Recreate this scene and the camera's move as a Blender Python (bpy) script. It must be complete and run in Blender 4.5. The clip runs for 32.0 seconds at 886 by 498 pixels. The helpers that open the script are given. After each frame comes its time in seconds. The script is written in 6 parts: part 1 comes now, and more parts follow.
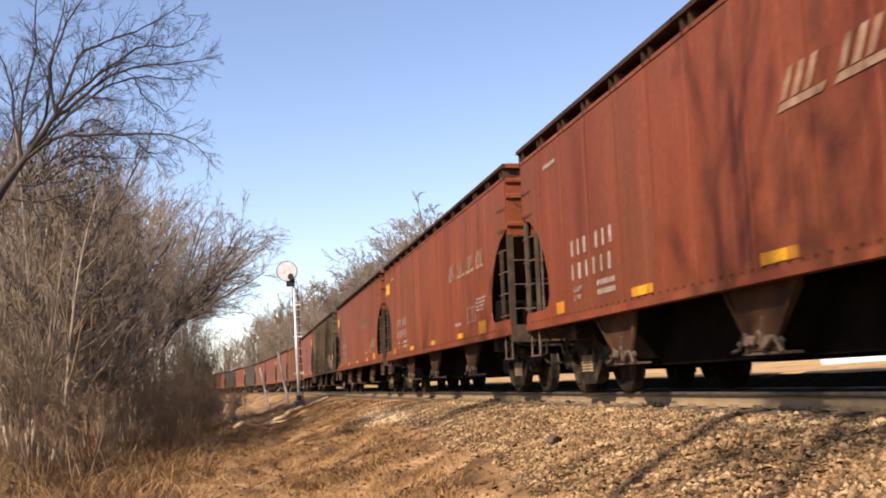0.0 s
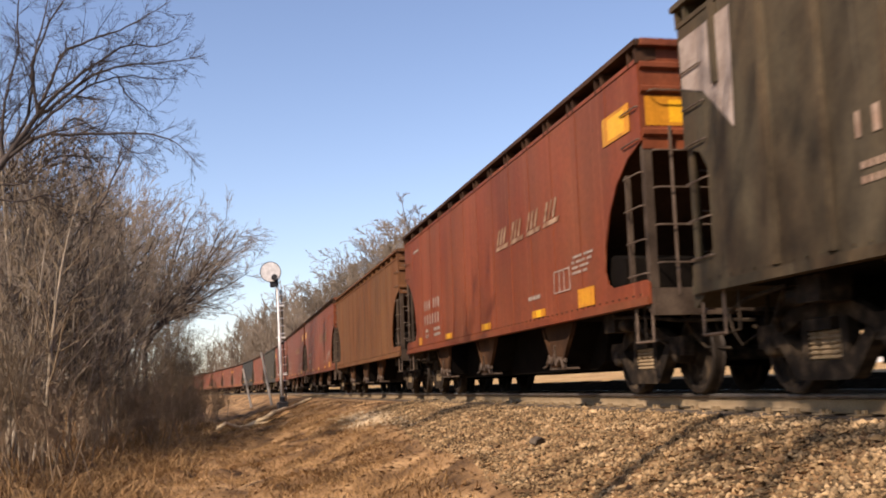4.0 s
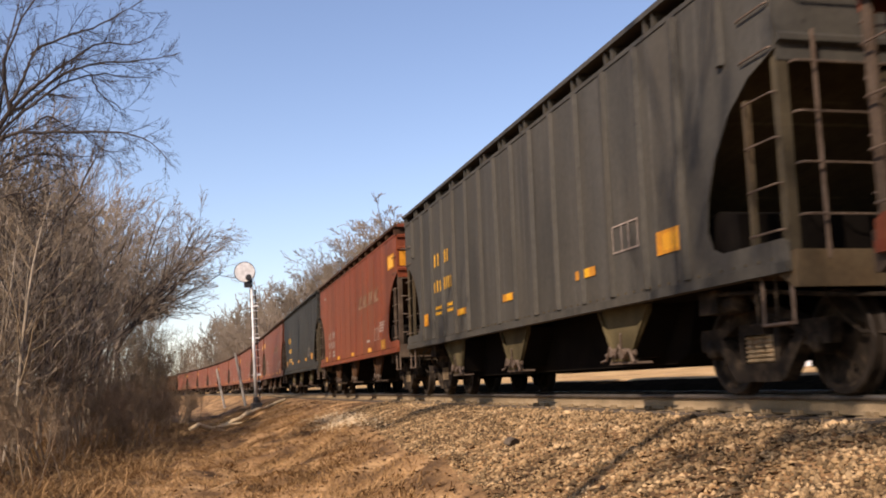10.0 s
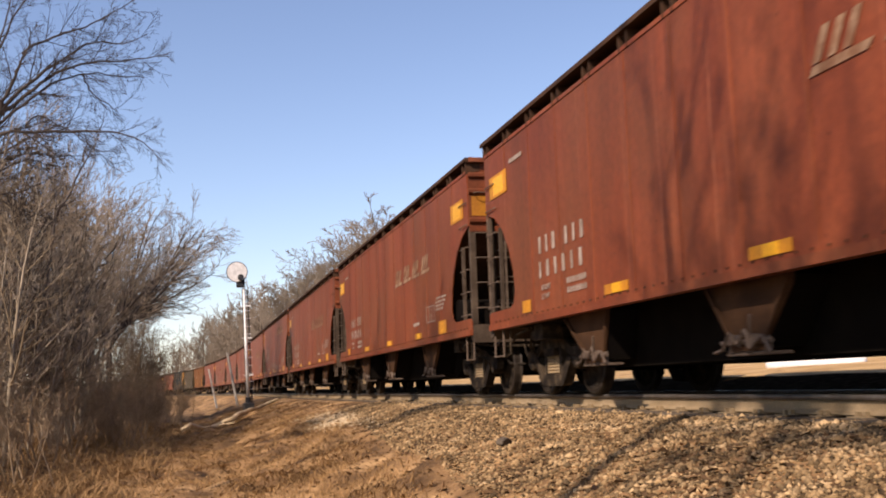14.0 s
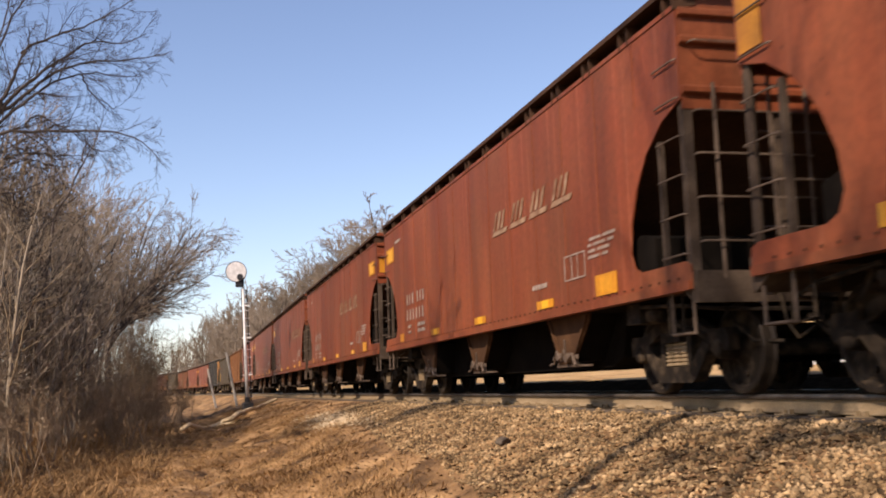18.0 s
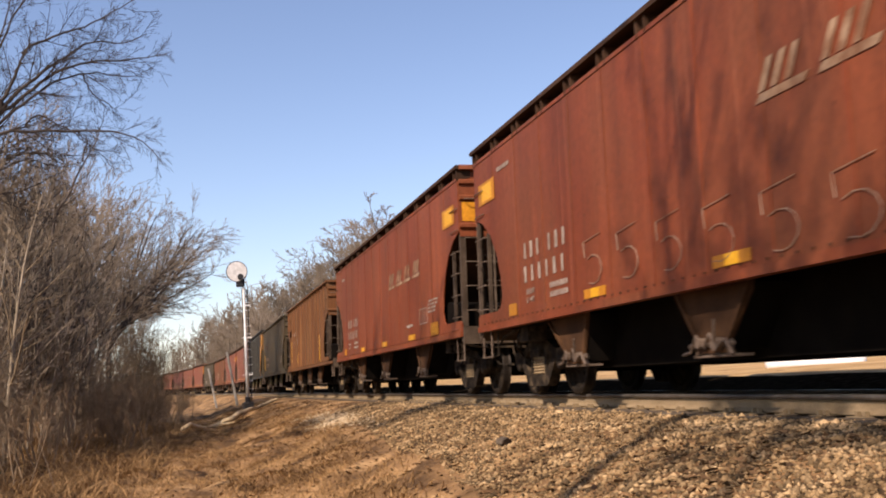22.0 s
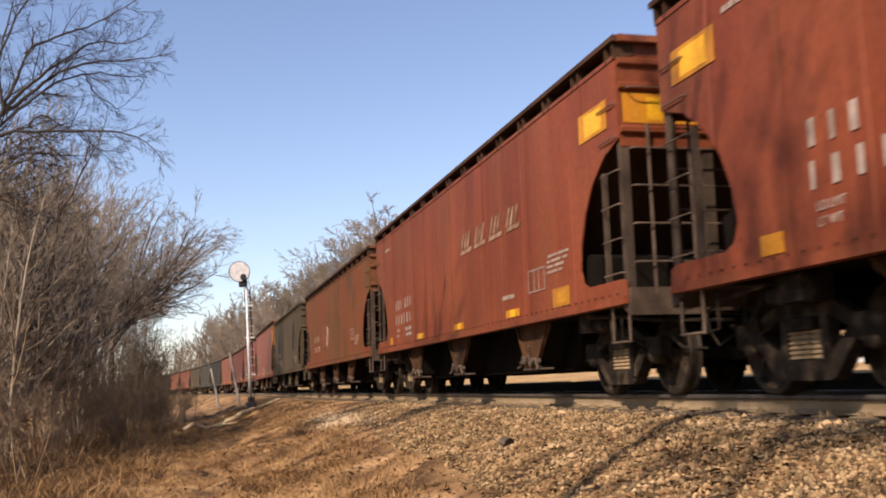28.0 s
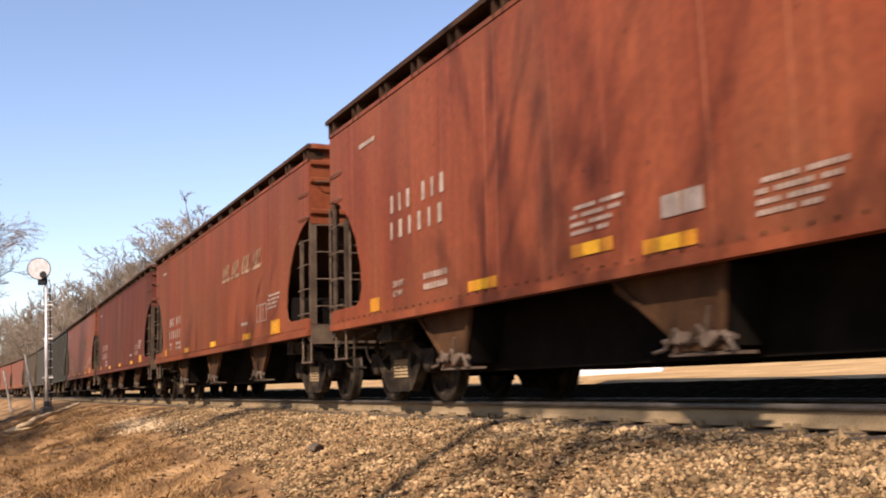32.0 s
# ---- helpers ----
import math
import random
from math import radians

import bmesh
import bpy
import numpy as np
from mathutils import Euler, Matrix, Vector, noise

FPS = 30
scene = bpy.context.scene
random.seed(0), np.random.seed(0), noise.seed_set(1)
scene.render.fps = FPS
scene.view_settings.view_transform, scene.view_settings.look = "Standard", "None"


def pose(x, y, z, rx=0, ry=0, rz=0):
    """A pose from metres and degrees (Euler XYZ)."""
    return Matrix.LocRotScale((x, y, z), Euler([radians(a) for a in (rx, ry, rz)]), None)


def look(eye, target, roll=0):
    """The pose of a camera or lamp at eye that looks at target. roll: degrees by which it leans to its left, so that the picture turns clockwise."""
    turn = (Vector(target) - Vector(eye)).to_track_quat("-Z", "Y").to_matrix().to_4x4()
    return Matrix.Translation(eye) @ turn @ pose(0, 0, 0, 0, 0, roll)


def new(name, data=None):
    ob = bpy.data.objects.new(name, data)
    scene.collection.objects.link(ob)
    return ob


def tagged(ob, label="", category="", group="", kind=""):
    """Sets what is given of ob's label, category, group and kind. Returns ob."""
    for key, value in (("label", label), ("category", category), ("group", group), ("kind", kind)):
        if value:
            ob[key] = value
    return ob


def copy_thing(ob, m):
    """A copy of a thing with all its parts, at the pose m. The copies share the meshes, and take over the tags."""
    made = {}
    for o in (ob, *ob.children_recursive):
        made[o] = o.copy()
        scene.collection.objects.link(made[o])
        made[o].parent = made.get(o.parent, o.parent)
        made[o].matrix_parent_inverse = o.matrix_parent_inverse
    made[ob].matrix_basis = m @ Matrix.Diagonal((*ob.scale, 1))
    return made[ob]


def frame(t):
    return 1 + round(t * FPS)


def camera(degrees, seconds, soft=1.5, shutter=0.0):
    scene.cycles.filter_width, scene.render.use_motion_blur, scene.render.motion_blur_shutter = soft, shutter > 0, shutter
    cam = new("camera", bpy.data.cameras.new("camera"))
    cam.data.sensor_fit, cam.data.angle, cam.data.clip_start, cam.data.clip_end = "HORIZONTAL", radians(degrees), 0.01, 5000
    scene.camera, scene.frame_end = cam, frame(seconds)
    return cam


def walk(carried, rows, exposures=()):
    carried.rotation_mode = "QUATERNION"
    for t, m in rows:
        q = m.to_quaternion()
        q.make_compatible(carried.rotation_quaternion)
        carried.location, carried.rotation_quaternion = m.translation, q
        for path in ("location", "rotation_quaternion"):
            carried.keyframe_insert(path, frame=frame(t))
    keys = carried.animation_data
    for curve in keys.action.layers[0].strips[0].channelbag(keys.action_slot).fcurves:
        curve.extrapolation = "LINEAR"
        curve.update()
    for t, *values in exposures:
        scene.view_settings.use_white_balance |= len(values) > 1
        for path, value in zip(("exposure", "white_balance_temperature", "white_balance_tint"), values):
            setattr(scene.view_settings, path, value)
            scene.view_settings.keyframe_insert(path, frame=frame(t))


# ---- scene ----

# ---------------------------------------------------------------- camera
EYE = Vector((0.0, 0.0, 0.19))


def aim(yaw, pitch, roll):
    """The camera's pose: degrees to the right of the track's line, up, and of lean."""
    a, b = radians(yaw), radians(pitch)
    way = Vector((math.sin(a) * math.cos(b), math.cos(a) * math.cos(b), math.sin(b)))
    return look(EYE, EYE + way * 10, roll)


cam = camera(47.07, 32.0, soft=1.9, shutter=0.15)
PATH = [
    (0, 11.505, 7.604, -2.003),
    (1, 11.714, 7.595, -1.938),
    (2, 11.935, 7.596, -1.846),
    (3, 12.146, 7.624, -1.878),
    (3.5, 12.254, 7.638, -1.897),
    (5.5, 12.853, 7.637, -1.845),
    (6, 12.908, 7.639, -1.832),
    (7, 13.158, 7.640, -1.857),
    (8, 13.404, 7.646, -1.853),
    (9, 13.627, 7.642, -1.847),
    (10, 13.821, 7.641, -1.857),
    (11, 13.993, 7.632, -1.867),
    (12, 14.104, 7.624, -1.846),
    (13, 14.191, 7.621, -1.859),
    (14, 14.244, 7.627, -1.870),
    (14.5, 14.257, 7.627, -1.862),
    (16.5, 14.287, 7.606, -1.874),
    (18, 14.291, 7.607, -1.888),
    (20, 14.284, 7.606, -1.869),
    (21, 14.281, 7.607, -1.874),
    (22, 14.256, 7.606, -1.859),
    (23, 14.234, 7.609, -1.868),
    (24, 14.213, 7.609, -1.892),
    (25, 14.186, 7.610, -1.892),
    (25.5, 14.181, 7.609, -1.904),
    (27.5, 14.113, 7.616, -1.843),
    (28, 14.111, 7.618, -1.825),
    (28.5, 14.629, 7.560, -1.621),
    (29, 16.066, 7.654, -1.552),
    (29.5, 17.586, 7.658, -1.524),
    (30, 18.556, 7.691, -1.452),
    (30.5, 20.371, 7.720, -1.363),
    (31, 23.011, 7.701, -1.339),
    (31.5, 24.211, 7.712, -1.277),
    (32, 24.511, 7.663, -1.341),
]
walk(cam, [(t, aim(y, p, r)) for t, y, p, r in PATH], exposures=[(0, 0.72, 6900, 23), (1, 0.5, 6900, 23), (28, 0.5, 6900, 23), (29, 0.56, 6900, 23), (31, 0.7, 6900, 23), (32, 0.72, 6900, 23)])

# ---------------------------------------------------------------- light
SUN_TO = Vector((-0.75, -0.64, 0.80)).normalized()      # towards the sun
sun_data = bpy.data.lights.new("sun", "SUN")
sun_data.energy, sun_data.angle, sun_data.color = 5.0, radians(0.8), (1.0, 0.91, 0.77)
sun_ob = new("sun", sun_data)
sun_ob.matrix_basis = look(SUN_TO * 50, (0, 0, 0))
world = bpy.data.worlds.new("sky")
scene.world = world
world.use_nodes = True
wn = world.node_tree.nodes
sky = wn.new("ShaderNodeTexSky")
sky.sky_type, sky.sun_disc = "NISHITA", False
sky.sun_elevation = math.asin(SUN_TO.z)
sky.sun_rotation = math.atan2(SUN_TO.x, SUN_TO.y)
sky.air_density, sky.dust_density, sky.ozone_density = 1.0, 0.5, 2.6
world.node_tree.links.new(sky.outputs[0], wn["Background"].inputs[0])
wn["Background"].inputs[1].default_value = 0.125

# ---------------------------------------------------------------- materials


def material(name, colours, rough=0.85, metal=0.0, scale=4.0, stretch=(1, 1, 1), fine=40.0, bump=0.15, vary=0.12,
             streak=None, spec=0.18, coords="Object", spread=(0.3, 0.7), reach=0.02, dust=((0.125, 0.050, 0.021), 0.5)):
    """colours: two or three base colours mixed by a coarse and a fine noise. streak: (colour, amount) of runs down the sides."""
    m = bpy.data.materials.new(name)
    m.use_nodes = True
    n, l = m.node_tree.nodes, m.node_tree.links
    b = n["Principled BSDF"]
    b.inputs["Roughness"].default_value, b.inputs["Metallic"].default_value = rough, metal
    b.inputs["Specular IOR Level"].default_value = spec
    tc, info = n.new("ShaderNodeTexCoord"), n.new("ShaderNodeObjectInfo")
    off = n.new("ShaderNodeVectorMath")
    off.operation = "MULTIPLY_ADD"
    comb = n.new("ShaderNodeCombineXYZ")
    l.new(info.outputs["Random"], comb.inputs[0])
    l.new(info.outputs["Random"], comb.inputs[1])
    off.inputs[1].default_value = (37, 53, 0)
    l.new(comb.outputs[0], off.inputs[0])
    l.new(tc.outputs[coords], off.inputs[2])
    mp = n.new("ShaderNodeMapping")
    mp.inputs["Scale"].default_value = stretch
    l.new(off.outputs[0], mp.inputs[0])
    coarse, grain = n.new("ShaderNodeTexNoise"), n.new("ShaderNodeTexNoise")
    coarse.inputs["Scale"].default_value, grain.inputs["Scale"].default_value = scale, fine
    coarse.inputs["Detail"].default_value, grain.inputs["Detail"].default_value = 5, 3
    l.new(mp.outputs[0], coarse.inputs[0])
    l.new(off.outputs[0], grain.inputs[0])
    ramp = n.new("ShaderNodeValToRGB")
    el = ramp.color_ramp.elements
    el[0].position, el[1].position = spread
    el[0].color, el[1].color = (*colours[0], 1), (*colours[-1], 1)
    if len(colours) == 3:
        mid = el.new(sum(spread) / 2)
        mid.color = (*colours[1], 1)
    l.new(coarse.outputs[0], ramp.inputs[0])
    colour = ramp.outputs[0]
    if streak:
        run = n.new("ShaderNodeTexNoise")
        run.inputs["Scale"].default_value, run.inputs["Detail"].default_value = 1.0, 6
        mr = n.new("ShaderNodeMapping")
        mr.inputs["Scale"].default_value = streak[2] if len(streak) > 2 else (2.6, 2.6, 0.16)
        l.new(off.outputs[0], mr.inputs[0])
        l.new(mr.outputs[0], run.inputs[0])
        sr = n.new("ShaderNodeMapRange")
        sr.inputs[1].default_value, sr.inputs[2].default_value = 0.5, 0.75
        sr.inputs[4].default_value = streak[1]
        l.new(run.outputs[0], sr.inputs[0])
        mix = n.new("ShaderNodeMix")
        mix.data_type = "RGBA"
        l.new(sr.outputs[0], mix.inputs[0])
        l.new(colour, mix.inputs[6])
        mix.inputs[7].default_value = (*streak[0], 1)
        colour = mix.outputs[2]
        thin = n.new("ShaderNodeTexNoise")
        thin.inputs["Scale"].default_value, thin.inputs["Detail"].default_value = 1.0, 4
        mt = n.new("ShaderNodeMapping")
        mt.inputs["Scale"].default_value = (7, 7, 0.22)
        l.new(off.outputs[0], mt.inputs[0])
        l.new(mt.outputs[0], thin.inputs[0])
        tr = n.new("ShaderNodeMapRange")
        tr.inputs[1].default_value, tr.inputs[2].default_value = 0.3, 0.72
        tr.inputs[3].default_value, tr.inputs[4].default_value = 0.90, 1.13
        l.new(thin.outputs[0], tr.inputs[0])
        fade = n.new("ShaderNodeHueSaturation")
        l.new(tr.outputs[0], fade.inputs["Value"])
        l.new(colour, fade.inputs["Color"])
        chips = n.new("ShaderNodeTexVoronoi")
        chips.inputs["Scale"].default_value = 3.2
        l.new(off.outputs[0], chips.inputs["Vector"])
        cr = n.new("ShaderNodeMapRange")
        cr.inputs[1].default_value, cr.inputs[2].default_value = 0.05, 0.075
        cr.inputs[3].default_value, cr.inputs[4].default_value = 0.55, 1.0
        l.new(chips.outputs["Distance"], cr.inputs[0])
        spot = n.new("ShaderNodeHueSaturation")
        l.new(cr.outputs[0], spot.inputs["Value"])
        l.new(fade.outputs[0], spot.inputs["Color"])
        colour = spot.outputs[0]
        # pale runs of washed paint below each pair of top brackets
        sep = n.new("ShaderNodeSeparateXYZ")
        l.new(tc.outputs["Object"], sep.inputs[0])
        wob = n.new("ShaderNodeTexNoise")
        wob.inputs["Scale"].default_value, wob.inputs["Detail"].default_value = 0.9, 2
        l.new(off.outputs[0], wob.inputs[0])

        def sums(kind, *values):
            q = n.new("ShaderNodeMath")
            q.operation = kind
            for j, value in enumerate(values):
                if isinstance(value, (int, float)):
                    q.inputs[j].default_value = value
                else:
                    l.new(value, q.inputs[j])
            return q.outputs[0]

        sway = sums("MULTIPLY_ADD", wob.outputs[0], 0.10, sums("ADD", sep.outputs[1], 20.045 - 0.05))
        near = sums("SUBTRACT", sums("ABSOLUTE", sums("SUBTRACT", sums("MODULO", sway, 1.069), 0.5345)), 0.42)
        line = n.new("ShaderNodeMapRange")
        line.inputs[1].default_value, line.inputs[2].default_value = 0.006, 0.022
        line.inputs[3].default_value, line.inputs[4].default_value = 1.0, 0.0
        l.new(sums("ABSOLUTE", near), line.inputs[0])
        drop = n.new("ShaderNodeTexNoise")
        drop.inputs["Scale"].default_value, drop.inputs["Detail"].default_value = 1.0, 2
        md = n.new("ShaderNodeMapping")
        md.inputs["Scale"].default_value = (3.1, 3.1, 0.45)
        l.new(off.outputs[0], md.inputs[0])
        l.new(md.outputs[0], drop.inputs[0])
        fall = n.new("ShaderNodeMapRange")
        fall.inputs[1].default_value, fall.inputs[2].default_value = 0.42, 0.62
        fall.inputs[4].default_value = 0.42
        l.new(drop.outputs[0], fall.inputs[0])
        wash = n.new("ShaderNodeMix")
        wash.data_type = "RGBA"
        l.new(sums("MULTIPLY", line.outputs[0], fall.outputs[0]), wash.inputs[0])
        l.new(colour, wash.inputs[6])
        pale = colours[-1]
        wash.inputs[7].default_value = (min(0.5, pale[0] * 1.5 + 0.04), pale[1] * 1.7 + 0.03, pale[2] * 1.7 + 0.025, 1)
        # brown dust in large soft patches
        film = n.new("ShaderNodeTexNoise")
        film.inputs["Scale"].default_value, film.inputs["Detail"].default_value = 0.55, 6
        film.inputs["Roughness"].default_value = 0.65
        mf = n.new("ShaderNodeMapping")
        mf.inputs["Scale"].default_value = (1, 1, 0.55)
        l.new(off.outputs[0], mf.inputs[0])
        l.new(mf.outputs[0], film.inputs[0])
        fm = n.new("ShaderNodeMapRange")
        fm.inputs[1].default_value, fm.inputs[2].default_value, fm.inputs[4].default_value = 0.44, 0.66, dust[1]
        l.new(film.outputs[0], fm.inputs[0])
        soil = n.new("ShaderNodeMix")
        soil.data_type = "RGBA"
        l.new(fm.outputs[0], soil.inputs[0])
        l.new(wash.outputs[2], soil.inputs[6])
        soil.inputs[7].default_value = (*dust[0], 1)
        colour = soil.outputs[2]
    hsv = n.new("ShaderNodeHueSaturation")
    mr2 = n.new("ShaderNodeMapRange")
    mr2.inputs[3].default_value, mr2.inputs[4].default_value = 1 - vary, 1 + vary
    l.new(info.outputs["Random"], mr2.inputs[0])
    gr = n.new("ShaderNodeMapRange")
    gr.inputs[1].default_value, gr.inputs[2].default_value = 0.25, 0.75
    gr.inputs[3].default_value, gr.inputs[4].default_value = 0.82, 1.16
    l.new(grain.outputs[0], gr.inputs[0])
    mul = n.new("ShaderNodeMath")
    mul.operation = "MULTIPLY"
    l.new(mr2.outputs[0], mul.inputs[0])
    l.new(gr.outputs[0], mul.inputs[1])
    l.new(mul.outputs[0], hsv.inputs["Value"])
    l.new(colour, hsv.inputs["Color"])
    l.new(hsv.outputs[0], b.inputs["Base Color"])
    if bump:
        bp = n.new("ShaderNodeBump")
        bp.inputs["Strength"].default_value, bp.inputs["Distance"].default_value = bump, reach
        l.new(grain.outputs[0], bp.inputs["Height"])
        l.new(bp.outputs[0], b.inputs["Normal"])
    return m


def islands(m, low, high):
    """Lets each loose piece of one mesh take its own brightness."""
    n, l = m.node_tree.nodes, m.node_tree.links
    b = n["Principled BSDF"]
    geo, mr, hsv = n.new("ShaderNodeNewGeometry"), n.new("ShaderNodeMapRange"), n.new("ShaderNodeHueSaturation")
    mr.inputs[3].default_value, mr.inputs[4].default_value = low, high
    l.new(geo.outputs["Random Per Island"], mr.inputs[0])
    l.new(mr.outputs[0], hsv.inputs["Value"])
    src = b.inputs["Base Color"].links[0].from_socket
    l.new(src, hsv.inputs["Color"])
    l.new(hsv.outputs[0], b.inputs["Base Color"])
    return m


PAINT = {
    "grimy": material("dirt_covered_red_paint", [(0.030, 0.014, 0.007), (0.046, 0.022, 0.011), (0.065, 0.033, 0.018)], 0.9, scale=1.4, fine=20, bump=0.15, vary=0.1),
    "red": material("oxide_red_paint", [(0.130, 0.029, 0.0112), (0.179, 0.0425, 0.016), (0.216, 0.057, 0.0218)], 0.55, scale=0.9,
                    stretch=(1, 1, 0.35), fine=14, bump=0.05, vary=0.08, streak=((0.075, 0.023, 0.012), 0.5, (1.6, 1.6, 0.12))),
    "rust": material("rusted_brown_paint", [(0.090, 0.034, 0.013), (0.140, 0.054, 0.019), (0.172, 0.076, 0.028)], 0.8, scale=1.3,
                     stretch=(1, 1, 0.3), fine=18, bump=0.1, vary=0.05, streak=((0.060, 0.034, 0.019), 0.6), dust=((0.125, 0.062, 0.027), 0.75)),
    "rustred": material("patchy_red_rust_paint", [(0.160, 0.030, 0.013), (0.150, 0.050, 0.017), (0.085, 0.040, 0.015)], 0.75, scale=0.8,
                        stretch=(1, 1, 0.7), fine=18, bump=0.1, vary=0.05, streak=((0.07, 0.030, 0.015), 0.7), dust=((0.125, 0.058, 0.022), 0.7), spread=(0.36, 0.62)),
    "darkred": material("sooty_red_paint", [(0.0806, 0.0223, 0.0136), (0.1178, 0.031, 0.0186), (0.1426, 0.0409, 0.0236)], 0.7, scale=1.1,
                        stretch=(1, 1, 0.25), fine=18, bump=0.08, vary=0.05, streak=((0.031, 0.0155, 0.0124), 0.8), dust=((0.07, 0.035, 0.02), 0.5)),
    "grey": material("weathered_grey_paint", [(0.036, 0.033, 0.026), (0.048, 0.044, 0.035), (0.060, 0.055, 0.044)], 0.65, scale=1.0,
                     stretch=(1, 1, 0.3), fine=16, bump=0.06, vary=0.06, streak=((0.020, 0.018, 0.014), 0.65), dust=((0.062, 0.052, 0.036), 0.6)),
    "black": material("faded_black_paint", [(0.016, 0.015, 0.012), (0.022, 0.0205, 0.0165), (0.029, 0.027, 0.022)], 0.6, scale=1.0,
                      stretch=(1, 1, 0.3), fine=16, bump=0.06, vary=0.06, streak=((0.062, 0.0527, 0.0403), 0.4), dust=((0.040, 0.034, 0.024), 0.6)),
    "greybrown": material("grey_brown_grime_paint", [(0.042, 0.032, 0.018), (0.058, 0.045, 0.025), (0.074, 0.058, 0.034)], 0.75, scale=1.0,
                          stretch=(1, 1, 0.3), fine=16, bump=0.08, vary=0.06, streak=((0.030, 0.020, 0.011), 0.6), dust=((0.080, 0.046, 0.020), 0.6)),
}
CHUTE = material("brown_dusted_chute_steel", [(0.030, 0.0135, 0.0052), (0.053, 0.024, 0.0093), (0.084, 0.040, 0.016)], 0.85, 0.0, 2.2, fine=30, bump=0.15, vary=0.15)
DUSTED = material("olive_dusted_chute_steel", [(0.040, 0.030, 0.012), (0.070, 0.054, 0.024), (0.100, 0.078, 0.036)], 0.85, 0.0, 2.2, fine=30, bump=0.15, vary=0.15)
# Black that stands for the train's shade on the ballast.
SHADE_BED = material("shade_black_ballast", [(0.005, 0.0035, 0.002), (0.011, 0.008, 0.005), (0.026, 0.019, 0.012)], 1.0, 0, 7, fine=45, bump=0.9, spec=0.0, vary=0, reach=0.03)
STEEL = material("grimy_truck_steel", [(0.006, 0.004, 0.0024), (0.018, 0.0125, 0.0074), (0.070, 0.049, 0.029)], 0.85, 0.0, 6, fine=60, bump=0.2, vary=0.15)
# Near-black: deep shade under and inside the cars is put into this colour.
SHADE_BLACK = material("shade_black_steel", [(0.004, 0.003, 0.0024), (0.009, 0.007, 0.005)], 1.0, 0.0, 3, fine=40, bump=0.1, spec=0.05)
POST = material("dusty_brown_post_steel", [(0.032, 0.021, 0.013), (0.056, 0.038, 0.025), (0.085, 0.060, 0.040)], 0.85, 0.0, 3, fine=30, bump=0.12, vary=0.15)
TREAD = material("polished_wheel_steel", [(0.014, 0.010, 0.007), (0.036, 0.027, 0.019)], 0.55, 0.3, 5, fine=60, bump=0.05)
GRAB = material("worn_grab_iron_steel", [(0.085, 0.058, 0.040), (0.15, 0.11, 0.08)], 0.6, 0.2, 9, fine=60, bump=0.05)
YELLOW = material("reflective_yellow_sheeting", [(0.62, 0.30, 0.015), (0.70, 0.36, 0.02)], 0.4, 0, 3, fine=30, bump=0.02, vary=0.1)
AMBER = material("amber_panel_paint", [(0.44, 0.17, 0.012), (0.54, 0.23, 0.018)], 0.5, 0, 2, fine=20, bump=0.04, vary=0.06, streak=((0.35, 0.14, 0.03), 0.5))
WHITE = material("stencil_white_paint", [(0.22, 0.165, 0.125), (0.37, 0.30, 0.245)], 0.7, 0, 6, fine=50, bump=0.02, vary=0.08)
FADED = material("faded_cream_paint", [(0.22, 0.13, 0.085), (0.38, 0.28, 0.20)], 0.7, 0, 5, fine=50, bump=0.02, vary=0.08)
CREAM = material("worn_cream_paint", [(0.165, 0.080, 0.042), (0.30, 0.195, 0.120)], 0.7, 0, 4, fine=40, bump=0.02, vary=0.12, spread=(0.38, 0.62))
RUSTY_RAIL = material("dusty_rail_steel", [(0.21, 0.150, 0.083), (0.29, 0.213, 0.123)], 0.7, 0.1, 3, fine=60, bump=0.1)
RAIL_HEAD = material("worn_rail_head_steel", [(0.09, 0.075, 0.06), (0.16, 0.14, 0.12)], 0.4, 0.6, 4, fine=60, bump=0.03)
TIE_WOOD = material("creosoted_tie_wood", [(0.05, 0.038, 0.028), (0.11, 0.085, 0.06)], 0.9, 0, 4, (1, 6, 6), 40, 0.4)
STONE = islands(material("ballast_stone", [(0.108, 0.068, 0.032), (0.196, 0.126, 0.060), (0.315, 0.215, 0.112)], 0.9, 0, 2.2, fine=50, bump=0.3), 0.22, 1.75)
SOIL = material("gravelly_soil", [(0.066, 0.036, 0.0155), (0.225, 0.127, 0.055), (0.41, 0.25, 0.112)], 0.95, 0, 0.9, fine=16, bump=0.9, vary=0, reach=0.06, spread=(0.36, 0.64))
GRASS = islands(material("dry_straw_grass", [(0.165, 0.090, 0.036), (0.300, 0.172, 0.070), (0.45, 0.275, 0.124)], 0.9, 0, 0.8, fine=20, bump=0), 0.6, 1.2)
LEAF = islands(material("fallen_leaf", [(0.13, 0.07, 0.03), (0.23, 0.13, 0.06)], 0.9, 0, 1.4, fine=20, bump=0), 0.5, 1.3)
BARK = material("grey_brown_bark", [(0.13, 0.102, 0.074), (0.20, 0.16, 0.12)], 0.95, 0, 5, (1, 1, 0.3), 60, 0.4, vary=0.2)
DARK_BARK = material("dark_wet_bark", [(0.045, 0.035, 0.030), (0.085, 0.068, 0.056)], 0.95, 0, 5, (1, 1, 0.3), 60, 0.4, vary=0.15)
GREY_TWIG = material("grey_twig_bark", [(0.185, 0.146, 0.106), (0.305, 0.245, 0.182)], 0.95, 0, 3, fine=30, bump=0, vary=0.15)
